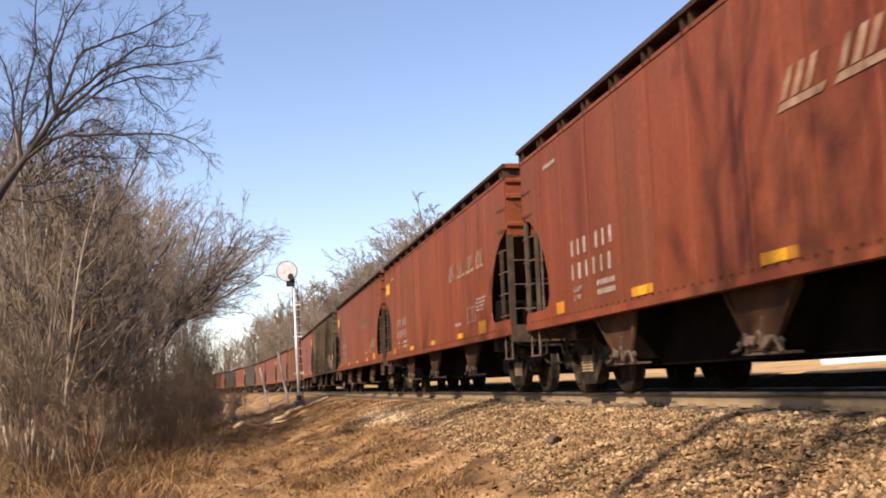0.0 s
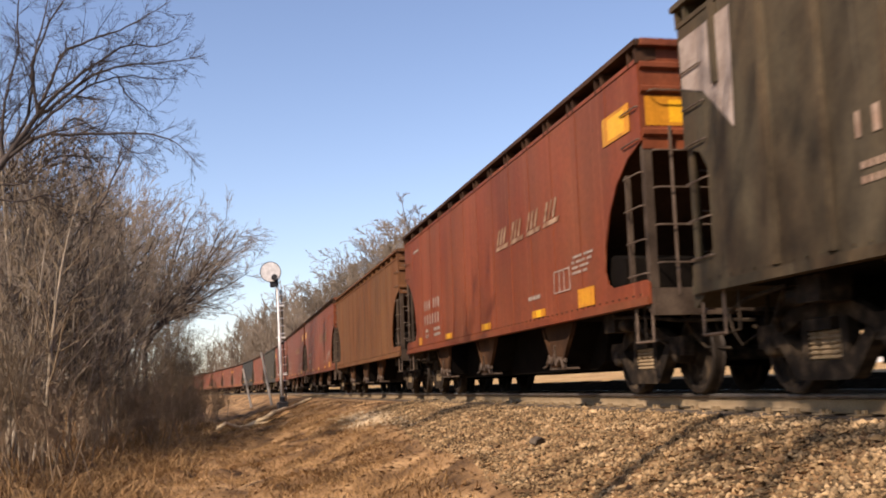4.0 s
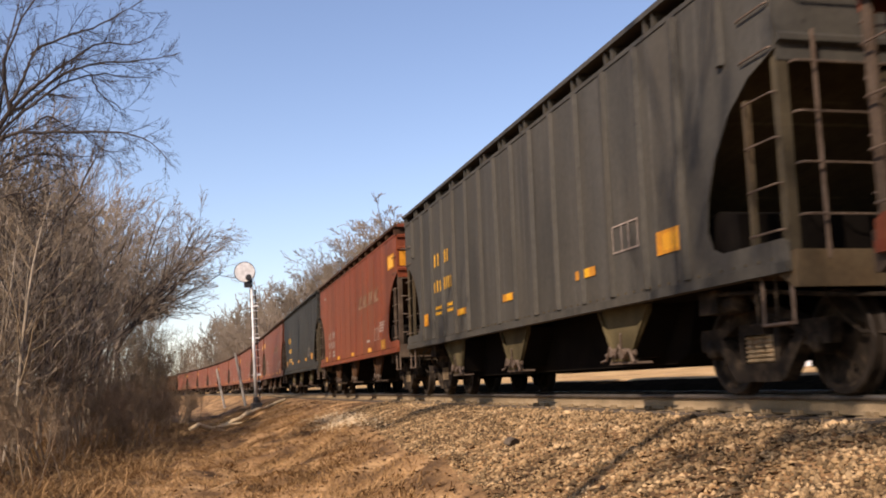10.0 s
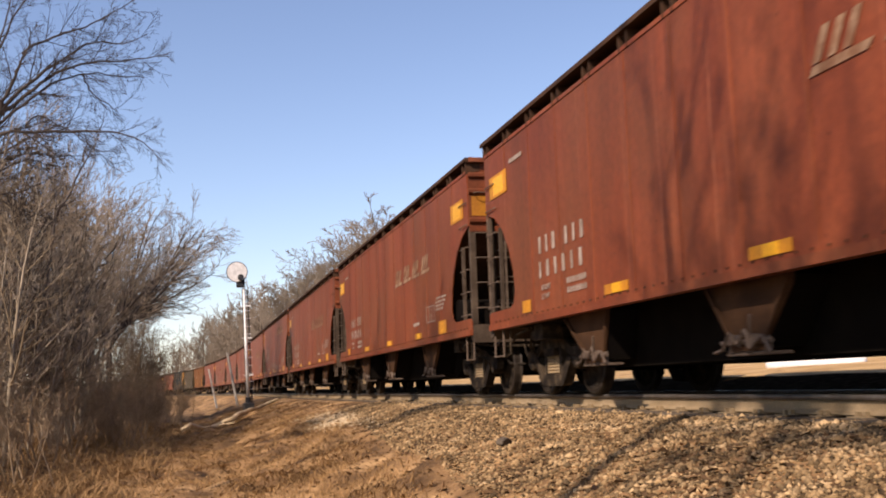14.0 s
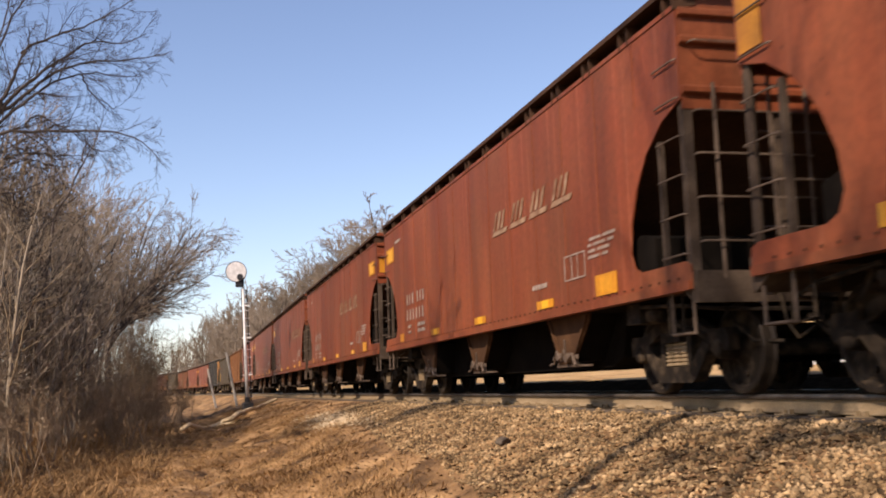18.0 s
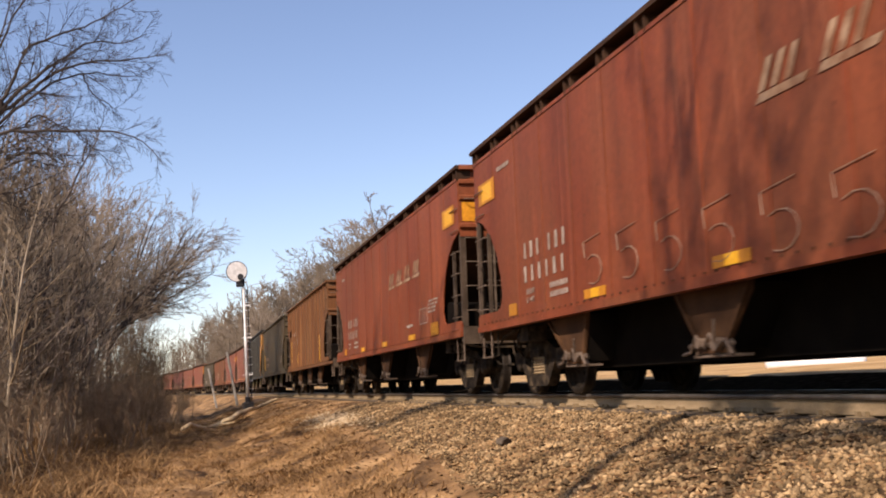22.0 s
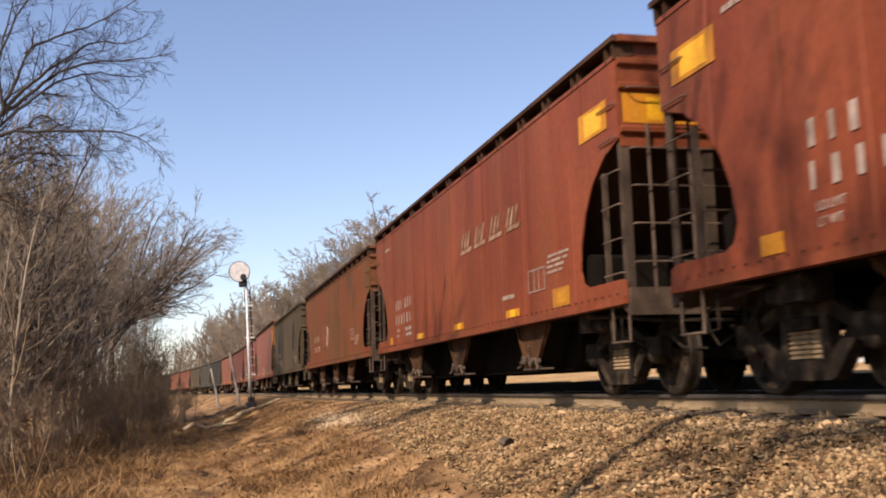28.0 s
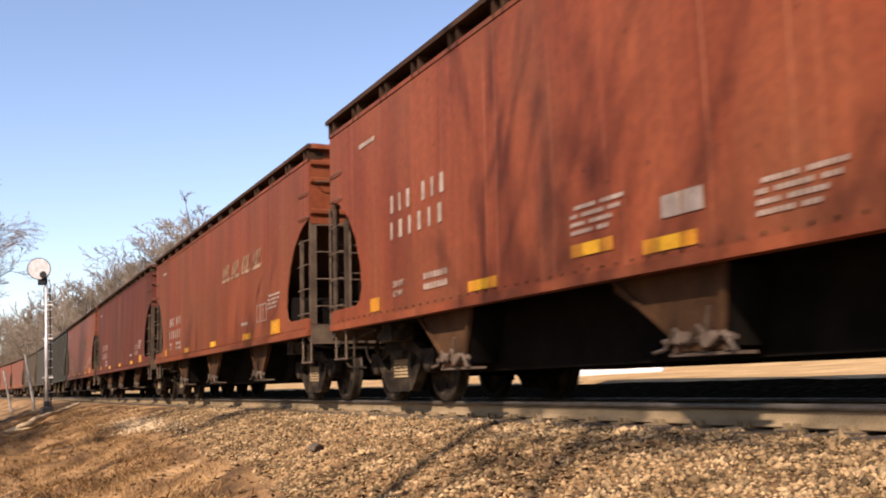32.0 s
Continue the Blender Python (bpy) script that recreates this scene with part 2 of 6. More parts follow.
TWIG = material("bare_twig_bark", [(0.155, 0.114, 0.070), (0.262, 0.196, 0.124)], 0.95, 0, 3, fine=30, bump=0, vary=0.22)
DARK_TWIG = material("dark_twig_bark", [(0.03, 0.023, 0.018), (0.06, 0.046, 0.036)], 0.95, 0, 3, fine=30, bump=0, vary=0.1)
PALE_BARK = material("pale_stem_bark", [(0.15, 0.118, 0.08), (0.33, 0.268, 0.19)], 0.95, 0, 4, (1, 1, 0.3), 50, 0.3, vary=0.25)
STEM_BARK = material("pale_pole_bark", [(0.14, 0.112, 0.08), (0.34, 0.285, 0.215)], 0.95, 0, 3, (1, 1, 0.4), 50, 0.3, vary=0.2, spread=(0.4, 0.66))
SCRUB = material("dry_scrub_stem", [(0.175, 0.118, 0.070), (0.290, 0.204, 0.125)], 0.95, 0, 3, fine=30, bump=0, vary=0.22)
HILL_TWIG = material("far_bare_twig", [(0.165, 0.130, 0.094), (0.245, 0.198, 0.148)], 0.95, 0, 0.4, fine=10, bump=0, vary=0.15)
PALE_WOOD = material("bleached_bare_wood", [(0.46, 0.34, 0.19), (0.60, 0.46, 0.28)], 0.9, 0, 3, (1, 1, 1), 40, 0.3)
SILVER = material("aluminium_paint", [(0.62, 0.60, 0.56), (0.76, 0.74, 0.70)], 0.5, 0.2, 6, fine=40, bump=0.05)
SIGNAL_BLACK = material("matt_black_enamel", [(0.02, 0.02, 0.022), (0.035, 0.034, 0.034)], 0.5, 0, 6, fine=40, bump=0.03)
DISC = material("weathered_disc_enamel", [(0.42, 0.40, 0.37), (0.60, 0.58, 0.55)], 0.5, 0.0, 6, fine=30, bump=0.03)
STRAW = material("sunlit_dry_field", [(0.27, 0.160, 0.062), (0.40, 0.250, 0.105), (0.50, 0.33, 0.150)], 0.95, 0, 0.6, fine=12, bump=0.4, vary=0, reach=0.05)
CONCRETE = material("stained_concrete", [(0.28, 0.26, 0.22), (0.42, 0.39, 0.34)], 0.9, 0, 4, fine=50, bump=0.3)
TANK_WHITE = material("white_tank_paint", [(0.74, 0.74, 0.74), (0.84, 0.84, 0.83)], 0.45, 0, 2, fine=20, bump=0.03)

# ---------------------------------------------------------------- mesh helpers


def box(bm, x0, x1, y0, y1, z0, z1):
    v = [bm.verts.new((x, y, z)) for z in (z0, z1) for x, y in ((x0, y0), (x1, y0), (x1, y1), (x0, y1))]
    for f in ((3, 2, 1, 0), (4, 5, 6, 7), (0, 1, 5, 4), (1, 2, 6, 5), (2, 3, 7, 6), (3, 0, 4, 7)):
        bm.faces.new([v[i] for i in f])


def prism(bm, outline, axis, a, b):
    """Extrudes an outline of (u, v) along the axis x, y or z from a to b."""
    def at(u, v, w):
        return {"x": (w, u, v), "y": (u, w, v), "z": (u, v, w)}[axis]
    lo = [bm.verts.new(at(u, v, a)) for u, v in outline]
    hi = [bm.verts.new(at(u, v, b)) for u, v in outline]
    bm.faces.new(lo)
    bm.faces.new(hi[::-1])
    k = len(lo)
    for i in range(k):
        bm.faces.new((lo[i], hi[i], hi[(i + 1) % k], lo[(i + 1) % k]))


def ring(centre, side, up, radius, sides):
    return [centre + (side * math.cos(i * math.tau / sides) + up * math.sin(i * math.tau / sides)) * radius for i in range(sides)]


def tube(bm, points, radius, sides=6):
    """A closed round bar through the points; radius: one number or one for each point."""
    points = [Vector(p) for p in points]
    radii = radius if isinstance(radius, (list, tuple)) else [radius] * len(points)
    rows = []
    for i, p in enumerate(points):
        d = (points[min(i + 1, len(points) - 1)] - points[max(i - 1, 0)]).normalized()
        side = d.cross(Vector((0.31, 0.2, 0.93))).normalized()
        rows.append([bm.verts.new(q) for q in ring(p, side, d.cross(side), radii[i], sides)])
    for a, b in zip(rows, rows[1:]):
        for i in range(sides):
            bm.faces.new((a[i], a[(i + 1) % sides], b[(i + 1) % sides], b[i]))
    bm.faces.new(rows[0][::-1])
    bm.faces.new(rows[-1])


def lathe(bm, profile, axis, at, sides=20):
    """Turns a profile of (along, radius) round the axis x, y or z through the place at."""
    at = Vector(at)
    d = {"x": Vector((1, 0, 0)), "y": Vector((0, 1, 0)), "z": Vector((0, 0, 1))}[axis]
    side = d.orthogonal().normalized()
    rows = [[bm.verts.new(q) for q in ring(at + d * a, side, d.cross(side), max(r, 0.001), sides)] for a, r in profile]
    for a, b in zip(rows, rows[1:]):
        for i in range(sides):
            bm.faces.new((a[i], a[(i + 1) % sides], b[(i + 1) % sides], b[i]))
    bm.faces.new(rows[0][::-1])
    bm.faces.new(rows[-1])


def finish(bm, name, smooth=False, bevel=0.0):
    bmesh.ops.recalc_face_normals(bm, faces=bm.faces)
    if bevel:
        bmesh.ops.bevel(bm, geom=bm.edges[:], offset=bevel, segments=1, affect="EDGES")
    data = bpy.data.meshes.new(name)
    bm.to_mesh(data)
    bm.free()
    if smooth:
        data.polygons.foreach_set("use_smooth", [True] * len(data.polygons))
    return data


def put(name, data, mat, parent=None, m=None, label=""):
    """Links a mesh as one object whose material belongs to the object, so that alike pieces share the mesh."""
    ob = new(name, data)
    if not data.materials:
        data.materials.append(None)
    ob.material_slots[0].link = "OBJECT"
    ob.material_slots[0].material = mat
    if parent:
        ob.parent = parent
    if m is not None:
        ob.matrix_basis = m
    return tagged(ob, label)


def part(name, bm, mat, parent=None, label="", m=None, smooth=False, bevel=0.0):
    return put(name, finish(bm, name, smooth, bevel), mat, parent, m, label)


def cloud(name, verts, faces, mat):
    """One object out of arrays of places and of triangles or quads."""
    data = bpy.data.meshes.new(name)
    verts, faces = np.asarray(verts, np.float32), np.asarray(faces, np.int32)
    data.vertices.add(len(verts))
    data.vertices.foreach_set("co", verts.ravel())
    k = faces.shape[1]
    data.loops.add(faces.size)
    data.loops.foreach_set("vertex_index", faces.ravel())
    data.polygons.add(len(faces))
    data.polygons.foreach_set("loop_start", np.arange(0, faces.size, k, dtype=np.int32))
    data.update(calc_edges=True)
    data.validate()
    data.materials.append(mat)
    return new(name, data)


# ---------------------------------------------------------------- the line and the ground
TRACK_X, BEND_AT, BEND_R = 6.2, 79.0, 927.0


def line_x(y):
    """Where the track's middle lies across, y metres along."""
    y = np.asarray(y, float)
    over = np.clip(y - BEND_AT, 0, 260)
    far = np.clip(y - BEND_AT - 260, 0, None)
    return TRACK_X - over ** 2 / (2 * BEND_R) - far * 260 / BEND_R


def line_pose(u):
    x, slope = float(line_x(u)), float(line_x(u + 0.5) - line_x(u - 0.5))
    return pose(x, u, 0, 0, 0, math.degrees(-math.atan(slope)))


PROFILE_Q = [-400, -60, -25, -14, -9.5, -6.8, -5.2, -3.9, -2.5, -1.95, -1.35, 1.35, 1.95, 3, 5, 7, 9, 12, 16, 30, 60, 120, 600]
PROFILE_Z = [-0.5, -0.4, -0.6, -1.0, -1.25, -1.36, -1.24, -0.86, -0.44, -0.29, -0.21, -0.21, -0.29, -0.13, 0.18, 0.26, 0.32, 0.42, 0.7, 3.5, 8, 9, 9]


def lumps(x, y):
    """Soft unevenness of the ground, in metres."""
    return (0.5 * np.sin(x * 1.7 + 0.6 * np.sin(y * 0.9)) * np.sin(y * 0.83 + 1.3) + 0.3 * np.sin(x * 3.9 + y * 1.3 + 2) * np.sin(y * 2.1 - x)
            + 0.2 * np.sin(x * 7.1 - y * 3.2))


def ground_z(x, y):
    q = np.asarray(x, float) - line_x(y)
    z = np.interp(q, PROFILE_Q, PROFILE_Z)
    wild = np.interp(q, [-9, -7, -3.6, -2.4, 2.4, 5], [0.20, 0.24, 0.17, 0.0, 0.0, 0.05])
    return z + wild * lumps(x, y)


def steps(pairs):
    out = []
    for a, b, d in pairs:
        out += list(np.arange(a, b, d))
    return np.array(out + [pairs[-1][1]])


gx = steps([(-900, -60, 60), (-60, -12, 4), (-12, -4, 0.5), (-4, 9, 0.16), (9, 14, 0.5), (14, 60, 3), (60, 900, 60)])
gy = steps([(-300, -20, 20), (-20, 2, 2), (2, 30, 0.22), (30, 70, 0.5), (70, 260, 3), (260, 1400, 60)])
GX, GY = np.meshgrid(gx, gy)
SHIFT = line_x(GY) - TRACK_X
gv = np.stack([GX + SHIFT, GY, ground_z(GX + SHIFT, GY)], -1).reshape(-1, 3)
ii = np.arange(len(gy) * len(gx)).reshape(len(gy), len(gx))
gf = np.stack([ii[:-1, :-1], ii[:-1, 1:], ii[1:, 1:], ii[1:, :-1]], -1).reshape(-1, 4)
ground = tagged(cloud("ground", gv, gf, SOIL), "brown gravelly soil of a rail embankment and path", "ground", kind="structure")
ground.data.polygons.foreach_set("use_smooth", [True] * len(ground.data.polygons))

# pale dry field beyond the track
fy = steps([(-40, 260, 4)])
fq = steps([(4.6, 9, 0.6), (9, 40, 4)])
FQ, FY = np.meshgrid(fq, fy)
FX = FQ + line_x(FY)
fv = np.stack([FX, FY, ground_z(FX, FY) + np.interp(FQ, [4.6, 5.2], [-0.03, 0.03])], -1).reshape(-1, 3)
ii = np.arange(FX.size).reshape(FX.shape)
ff = np.stack([ii[:-1, :-1], ii[:-1, 1:], ii[1:, 1:], ii[1:, :-1]], -1).reshape(-1, 4)
tagged(cloud("dry_field", fv, ff, STRAW), "pale sunlit dry grass bank beyond the track", "field", kind="structure")

# ---------------------------------------------------------------- track
track = tagged(new("railway_track"), "rusty steel rails on timber ties in pale ballast", "railway track", kind="structure")
RAIL_SHAPE = [(-0.075, -0.17), (0.075, -0.17), (0.075, -0.158), (0.02, -0.142), (0.010, -0.12), (0.010, -0.062), (0.013, -0.048), (-0.013, -0.048),
              (-0.010, -0.062), (-0.010, -0.12), (-0.02, -0.142), (-0.075, -0.158)]
HEAD_SHAPE = [(-0.036, -0.046), (0.036, -0.046), (0.036, -0.010), (0.028, 0.0), (-0.028, 0.0), (-0.036, -0.010)]


def run_shape(name, shape, off, mat, parent, label=""):
    ys = steps([(-60, 79, 6), (79, 360, 6)])
    v, f = [], []
    k = len(shape)
    for j, y in enumerate(ys):
        m = line_pose(y)
        v += [m @ Vector((off + a, 0, b)) for a, b in shape]
        if j:
            f += [((j - 1) * k + i, (j - 1) * k + (i + 1) % k, j * k + (i + 1) % k, j * k + i) for i in range(k)]
    ob = cloud(name, [tuple(p) for p in v], f, mat)
    ob.parent = parent
    return tagged(ob, label)


for off in (-0.752, 0.752):
    rail = run_shape("rail", RAIL_SHAPE, off, RUSTY_RAIL, track, "rusty rail web and foot")
    run_shape("rail_head", HEAD_SHAPE, off, RAIL_HEAD, rail, "bright worn rail head")

# ---------------------------------------------------------------- the hopper cars
HALF, SIDE, FLOOR, EAVE, TOP = 7.6, 1.6, 1.015, 3.79, 4.01
MESH = {}


def mesh(name, build, smooth=False, bevel=0.0):
    """Builds a shared mesh once."""
    if name not in MESH:
        bm = bmesh.new()
        build(bm)
        MESH[name] = finish(bm, name, smooth, bevel)
    return MESH[name]


def side_outline():
    """Outline of one side sheet, (along, up), with the cut-away at both ends."""
    e = HALF - 0.06
    half = [(e, EAVE), (e, 2.84), (e - 0.42, 2.72), (e - 0.80, 2.48), (e - 1.08, 2.15), (e - 1.25, 1.8), (e - 1.30, 1.5), (e - 1.22, 1.34), (e - 1.06, 1.28),
            (e - 0.1, 1.28), (e, 1.24), (e, FLOOR)]
    return half + [(-a, b) for a, b in half[::-1]]


def b_side_square(bm):
    """A side sheet whose ends are cut away only low down and narrowly."""
    e = HALF - 0.06
    half = [(e, EAVE), (e, 2.5), (e - 0.35, 2.38), (e - 0.5, 2.2), (e - 0.5, 1.42), (e - 0.42, 1.34), (e - 0.1, 1.34), (e, 1.28), (e, FLOOR)]
    prism(bm, half + [(-a, b) for a, b in half[::-1]], "x", -SIDE, -SIDE + 0.02)


def b_side(bm):
    prism(bm, side_outline(), "x", -SIDE, -SIDE + 0.02)


def b_seam(low):
    return lambda bm: box(bm, -SIDE - 0.006, -SIDE, -0.02, 0.02, low, EAVE - 0.052)


def b_side_sill(bm):
    prism(bm, [(-SIDE - 0.025, FLOOR - 0.012), (-SIDE + 0.10, FLOOR - 0.012), (-SIDE + 0.10, FLOOR - 0.001), (-SIDE - 0.001, FLOOR - 0.001), (-SIDE - 0.001, FLOOR + 0.075), (-SIDE - 0.025, FLOOR + 0.075)], "y", -HALF + 0.07, HALF - 0.07)


def b_eave(bm):
    box(bm, -SIDE - 0.012, -SIDE - 0.001, -HALF + 0.06, HALF - 0.06, EAVE - 0.05, EAVE)


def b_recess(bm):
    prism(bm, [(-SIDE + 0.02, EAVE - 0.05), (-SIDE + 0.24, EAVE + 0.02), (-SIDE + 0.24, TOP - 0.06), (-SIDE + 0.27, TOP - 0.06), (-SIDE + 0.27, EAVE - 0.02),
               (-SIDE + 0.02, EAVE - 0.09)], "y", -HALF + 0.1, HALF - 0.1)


def b_chord(bm):
    prism(bm, [(-SIDE - 0.05, TOP - 0.075), (-SIDE + 0.29, TOP - 0.06), (-SIDE + 0.29, TOP - 0.005), (-SIDE - 0.03, TOP), (-SIDE - 0.05, TOP - 0.02)], "y", -HALF, HALF)


def b_gusset(bm, y=0.0):
    """One thin bracket plate between the side and the top chord."""
    prism(bm, [(-SIDE - 0.014, EAVE - 0.05), (-SIDE - 0.02, TOP - 0.07), (-SIDE + 0.238, TOP - 0.065), (-SIDE + 0.238, EAVE + 0.01), (-SIDE + 0.03, EAVE - 0.05)], "y", y - 0.02, y + 0.02)


def b_end(bm):
    """Pressed end wall above the slope sheet, with its top lip; the end at +y."""
    y = HALF - 0.06
    out = [(y, 2.75), (y, 2.88), (y + 0.05, 2.91), (y + 0.05, 2.96), (y, 2.99), (y, 3.38), (y + 0.05, 3.41), (y + 0.05, 3.46), (y, 3.49), (y, 3.66), (y + 0.05, 3.69), (y + 0.05, 3.74), (y, 3.77),
           (y, TOP - 0.08), (y + 0.10, TOP - 0.08), (y + 0.10, TOP - 0.003), (y - 0.02, TOP - 0.003), (y - 0.02, 2.75)]
    prism(bm, out, "x", -SIDE + 0.022, SIDE - 0.022)


def b_slope(bm):
    y = HALF - 0.08
    prism(bm, [(y, 3.14), (y, 3.08), (y - 3.0, 1.19), (y - 3.0, 1.25)], "x", -SIDE + 0.024, SIDE - 0.024)


def b_body_bolster(bm):
    """Closed box added over the truck, under the slope sheet, to darken the gap."""
    prism(bm, [(HALF - 3.1, 1.0), (HALF - 0.95, 1.0), (HALF - 0.95, 1.62), (HALF - 1.3, 1.70), (HALF - 2.75, 1.30)], "x", -1.50, 1.50)


def b_rivets(bm):
    """Row of rivet heads along the side's foot."""
    for y in np.arange(-HALF + 0.3, HALF - 0.25, 0.21):
        box(bm, -SIDE - 0.014, -SIDE - 0.001, y - 0.011, y + 0.011, FLOOR + 0.10, FLOOR + 0.122)


def b_end_sill(bm):
    y = HALF
    prism(bm, [(y - 0.30, FLOOR), (y - 0.30, FLOOR + 0.04), (y - 0.05, FLOOR + 0.16), (y + 0.01, FLOOR + 0.16), (y + 0.01, FLOOR - 0.14), (y - 0.05, FLOOR - 0.14)], "x", -SIDE + 0.024, SIDE - 0.024)
    box(bm, -SIDE + 0.024, SIDE - 0.024, y - 1.45, y - 0.301, FLOOR + 0.0, FLOOR + 0.025)


def b_post(bm):
    """Corner post of an end, with its foot and head plates; on the -x side at +y."""
    y = HALF - 0.07
    prism(bm, [(-SIDE + 0.03, y - 0.10), (-SIDE + 0.06, y - 0.10), (-SIDE + 0.06, y - 0.03), (-SIDE + 0.125, y - 0.03), (-SIDE + 0.125, y), (-SIDE + 0.03, y)], "z", FLOOR + 0.17, 3.0)


def b_strut(bm):
    y = HALF - 0.62
    box(bm, -SIDE + 0.024, -SIDE + 0.075, y - 0.03, y + 0.03, FLOOR + 0.03, 2.55)


def b_end_post(bm):
    y = HALF - 0.1
    box(bm, -0.06, 0.06, y - 0.08, y, FLOOR + 0.17, 2.86)


def b_ladder_rail(bm):
    box(bm, -0.016, 0.016, -0.008, 0.008, 0, 1.9)


def b_rung(bm):
    tube(bm, [(-0.24, 0, 0), (-0.24, 0.03, 0.0), (-0.22, 0.05, 0), (0.22, 0.05, 0), (0.24, 0.03, 0), (0.24, 0, 0)], 0.010, 5)


def b_long_grab(bm):
    tube(bm, [(-0.62, 0, 0), (-0.62, 0.06, 0.0), (-0.58, 0.085, 0), (0.58, 0.085, 0), (0.62, 0.06, 0), (0.62, 0, 0)], 0.010, 5)


def b_step(bm):
    tube(bm, [(0, -0.22, 0), (0, -0.22, -0.42), (0, 0.22, -0.42), (0, 0.22, 0)], 0.017, 5)
    box(bm, -0.04, 0.04, -0.2, 0.2, -0.425, -0.405)


def b_centre_sill(bm):
    box(bm, -0.30, 0.30, -HALF - 0.05, HALF + 0.05, 0.74, 0.99)
    box(bm, -0.38, 0.38, -HALF + 0.2, HALF - 0.2, 0.99, 1.02)


def b_chute(shift):
    """One hopper outlet: a V-shaped outer plate with rolled edges that narrows down to the gate, with sloped sheets behind it."""
    def build(bm):
        o = 1.42
        for x0, x1 in ((-o, -o + 0.02),):
            prism(bm, [(-0.72, 1.03), (0.72, 1.03), (0.70, 0.93), (shift + 0.24, 0.46), (shift + 0.20, 0.40), (shift - 0.20, 0.40), (shift - 0.24, 0.46), (-0.70, 0.93)], "x", x0, x1)
        for s in (-1, 1):
            prism(bm, [(s * 0.73, 1.02), (s * 0.67, 1.02), (shift + s * 0.20, 0.46), (shift + s * 0.26, 0.46)], "x", -o - 0.035, -o - 0.002)
        box(bm, -o - 0.04, -o - 0.002, shift - 0.27, shift + 0.27, 0.40, 0.45)
    return build


def b_chute_slope(shift):
    """The trough of sloped sheets behind an outlet's plate."""
    def build(bm):
        prism(bm, [(-0.70, 1.0), (shift - 0.23, 0.43), (shift + 0.23, 0.43), (0.70, 1.0), (0.66, 1.0), (shift + 0.20, 0.46), (shift - 0.20, 0.46), (-0.66, 1.0)], "x", -1.399, 1.399)
    return build


def b_gate(bm):
    """Outlet gate of one side with its shaft, locking levers and links."""
    x = -1.40
    box(bm, x - 0.05, x + 0.16, -0.36, 0.36, 0.285, 0.31)
    for y in (-0.30, -0.02, 0.27):
        prism(bm, [(y - 0.05, 0.30), (y + 0.05, 0.30), (y + 0.03, 0.44), (y - 0.03, 0.44)], "x", x - 0.05, x - 0.02)
    tube(bm, [(x - 0.07, -0.42, 0.40), (x - 0.07, 0.40, 0.40)], 0.022, 6)
    lathe(bm, [(-0.05, 0.02), (-0.05, 0.065), (0.05, 0.065), (0.05, 0.02)], "x", (x - 0.08, -0.16, 0.40), 10)
    lathe(bm, [(-0.04, 0.02), (-0.04, 0.05), (0.04, 0.05), (0.04, 0.02)], "x", (x - 0.08, 0.16, 0.42), 10)
    tube(bm, [(x - 0.11, -0.46, 0.30), (x - 0.11, -0.34, 0.44), (x - 0.11, -0.2, 0.36), (x - 0.11, -0.06, 0.50), (x - 0.11, 0.06, 0.38)], 0.017, 5)
    tube(bm, [(x - 0.09, 0.06, 0.36), (x - 0.10, 0.22, 0.49), (x - 0.09, 0.36, 0.34), (x - 0.09, 0.50, 0.32)], 0.016, 5)
    tube(bm, [(x - 0.12, -0.16, 0.40), (x - 0.16, -0.24, 0.56), (x - 0.17, -0.27, 0.62)], 0.014, 5)


def b_deep(bm):
    """Inner belly of the hoppers between the outlets."""
    prism(bm, [(-4.9, 1.16), (4.9, 1.16), (4.6, 0.45), (4.3, 0.345), (-4.3, 0.345), (-4.6, 0.45)], "x", -1.02, 1.02)


def b_coupler(bm):
    y = HALF
    box(bm, -0.10, 0.10, y - 0.4, y + 0.25, 0.79, 0.96)
    prism(bm, [(-0.16, y + 0.25), (0.12, y + 0.25), (0.18, y + 0.36), (0.10, y + 0.46), (-0.02, y + 0.40), (-0.17, y + 0.44)], "z", 0.72, 1.0)


def b_lift_bar(bm):
    y = HALF + 0.06
    tube(bm, [(-1.45, y, 0.78), (-1.38, y + 0.02, 0.93), (-0.3, y + 0.03, 0.95), (-0.1, y + 0.16, 1.02)], 0.014, 5)
    box(bm, -1.40, -1.34, y - 0.06, y + 0.02, 0.86, 1.0)


def b_hose(bm):
    y = HALF + 0.1
    tube(bm, [(0.32, y - 0.1, 0.80), (0.36, y + 0.06, 0.66), (0.34, y + 0.2, 0.45), (0.2, y + 0.36, 0.38)], 0.028, 6)


def b_frame(bm):
    """Cast side frame of a truck, towards -x, with its bolster opening."""
    x0, x1 = -1.10, -0.98
    prism(bm, [(-1.12, 0.58), (-1.08, 0.66), (-0.72, 0.66), (-0.40, 0.80), (0.40, 0.80), (0.72, 0.66), (1.08, 0.66), (1.12, 0.58), (1.10, 0.44), (0.74, 0.44),
               (0.62, 0.56), (0.36, 0.67), (-0.36, 0.67), (-0.62, 0.56), (-0.74, 0.44), (-1.10, 0.44)], "x", x0, x1)
    prism(bm, [(-0.76, 0.50), (-0.64, 0.56), (-0.34, 0.30), (0.34, 0.30), (0.64, 0.56), (0.76, 0.50), (0.44, 0.16), (0.36, 0.13), (-0.36, 0.13), (-0.44, 0.16)], "x", x0 - 0.02, x1)
    for s in (-1, 1):
        box(bm, x0, x1, s * 0.30 - 0.05, s * 0.30 + 0.05, 0.29, 0.68)


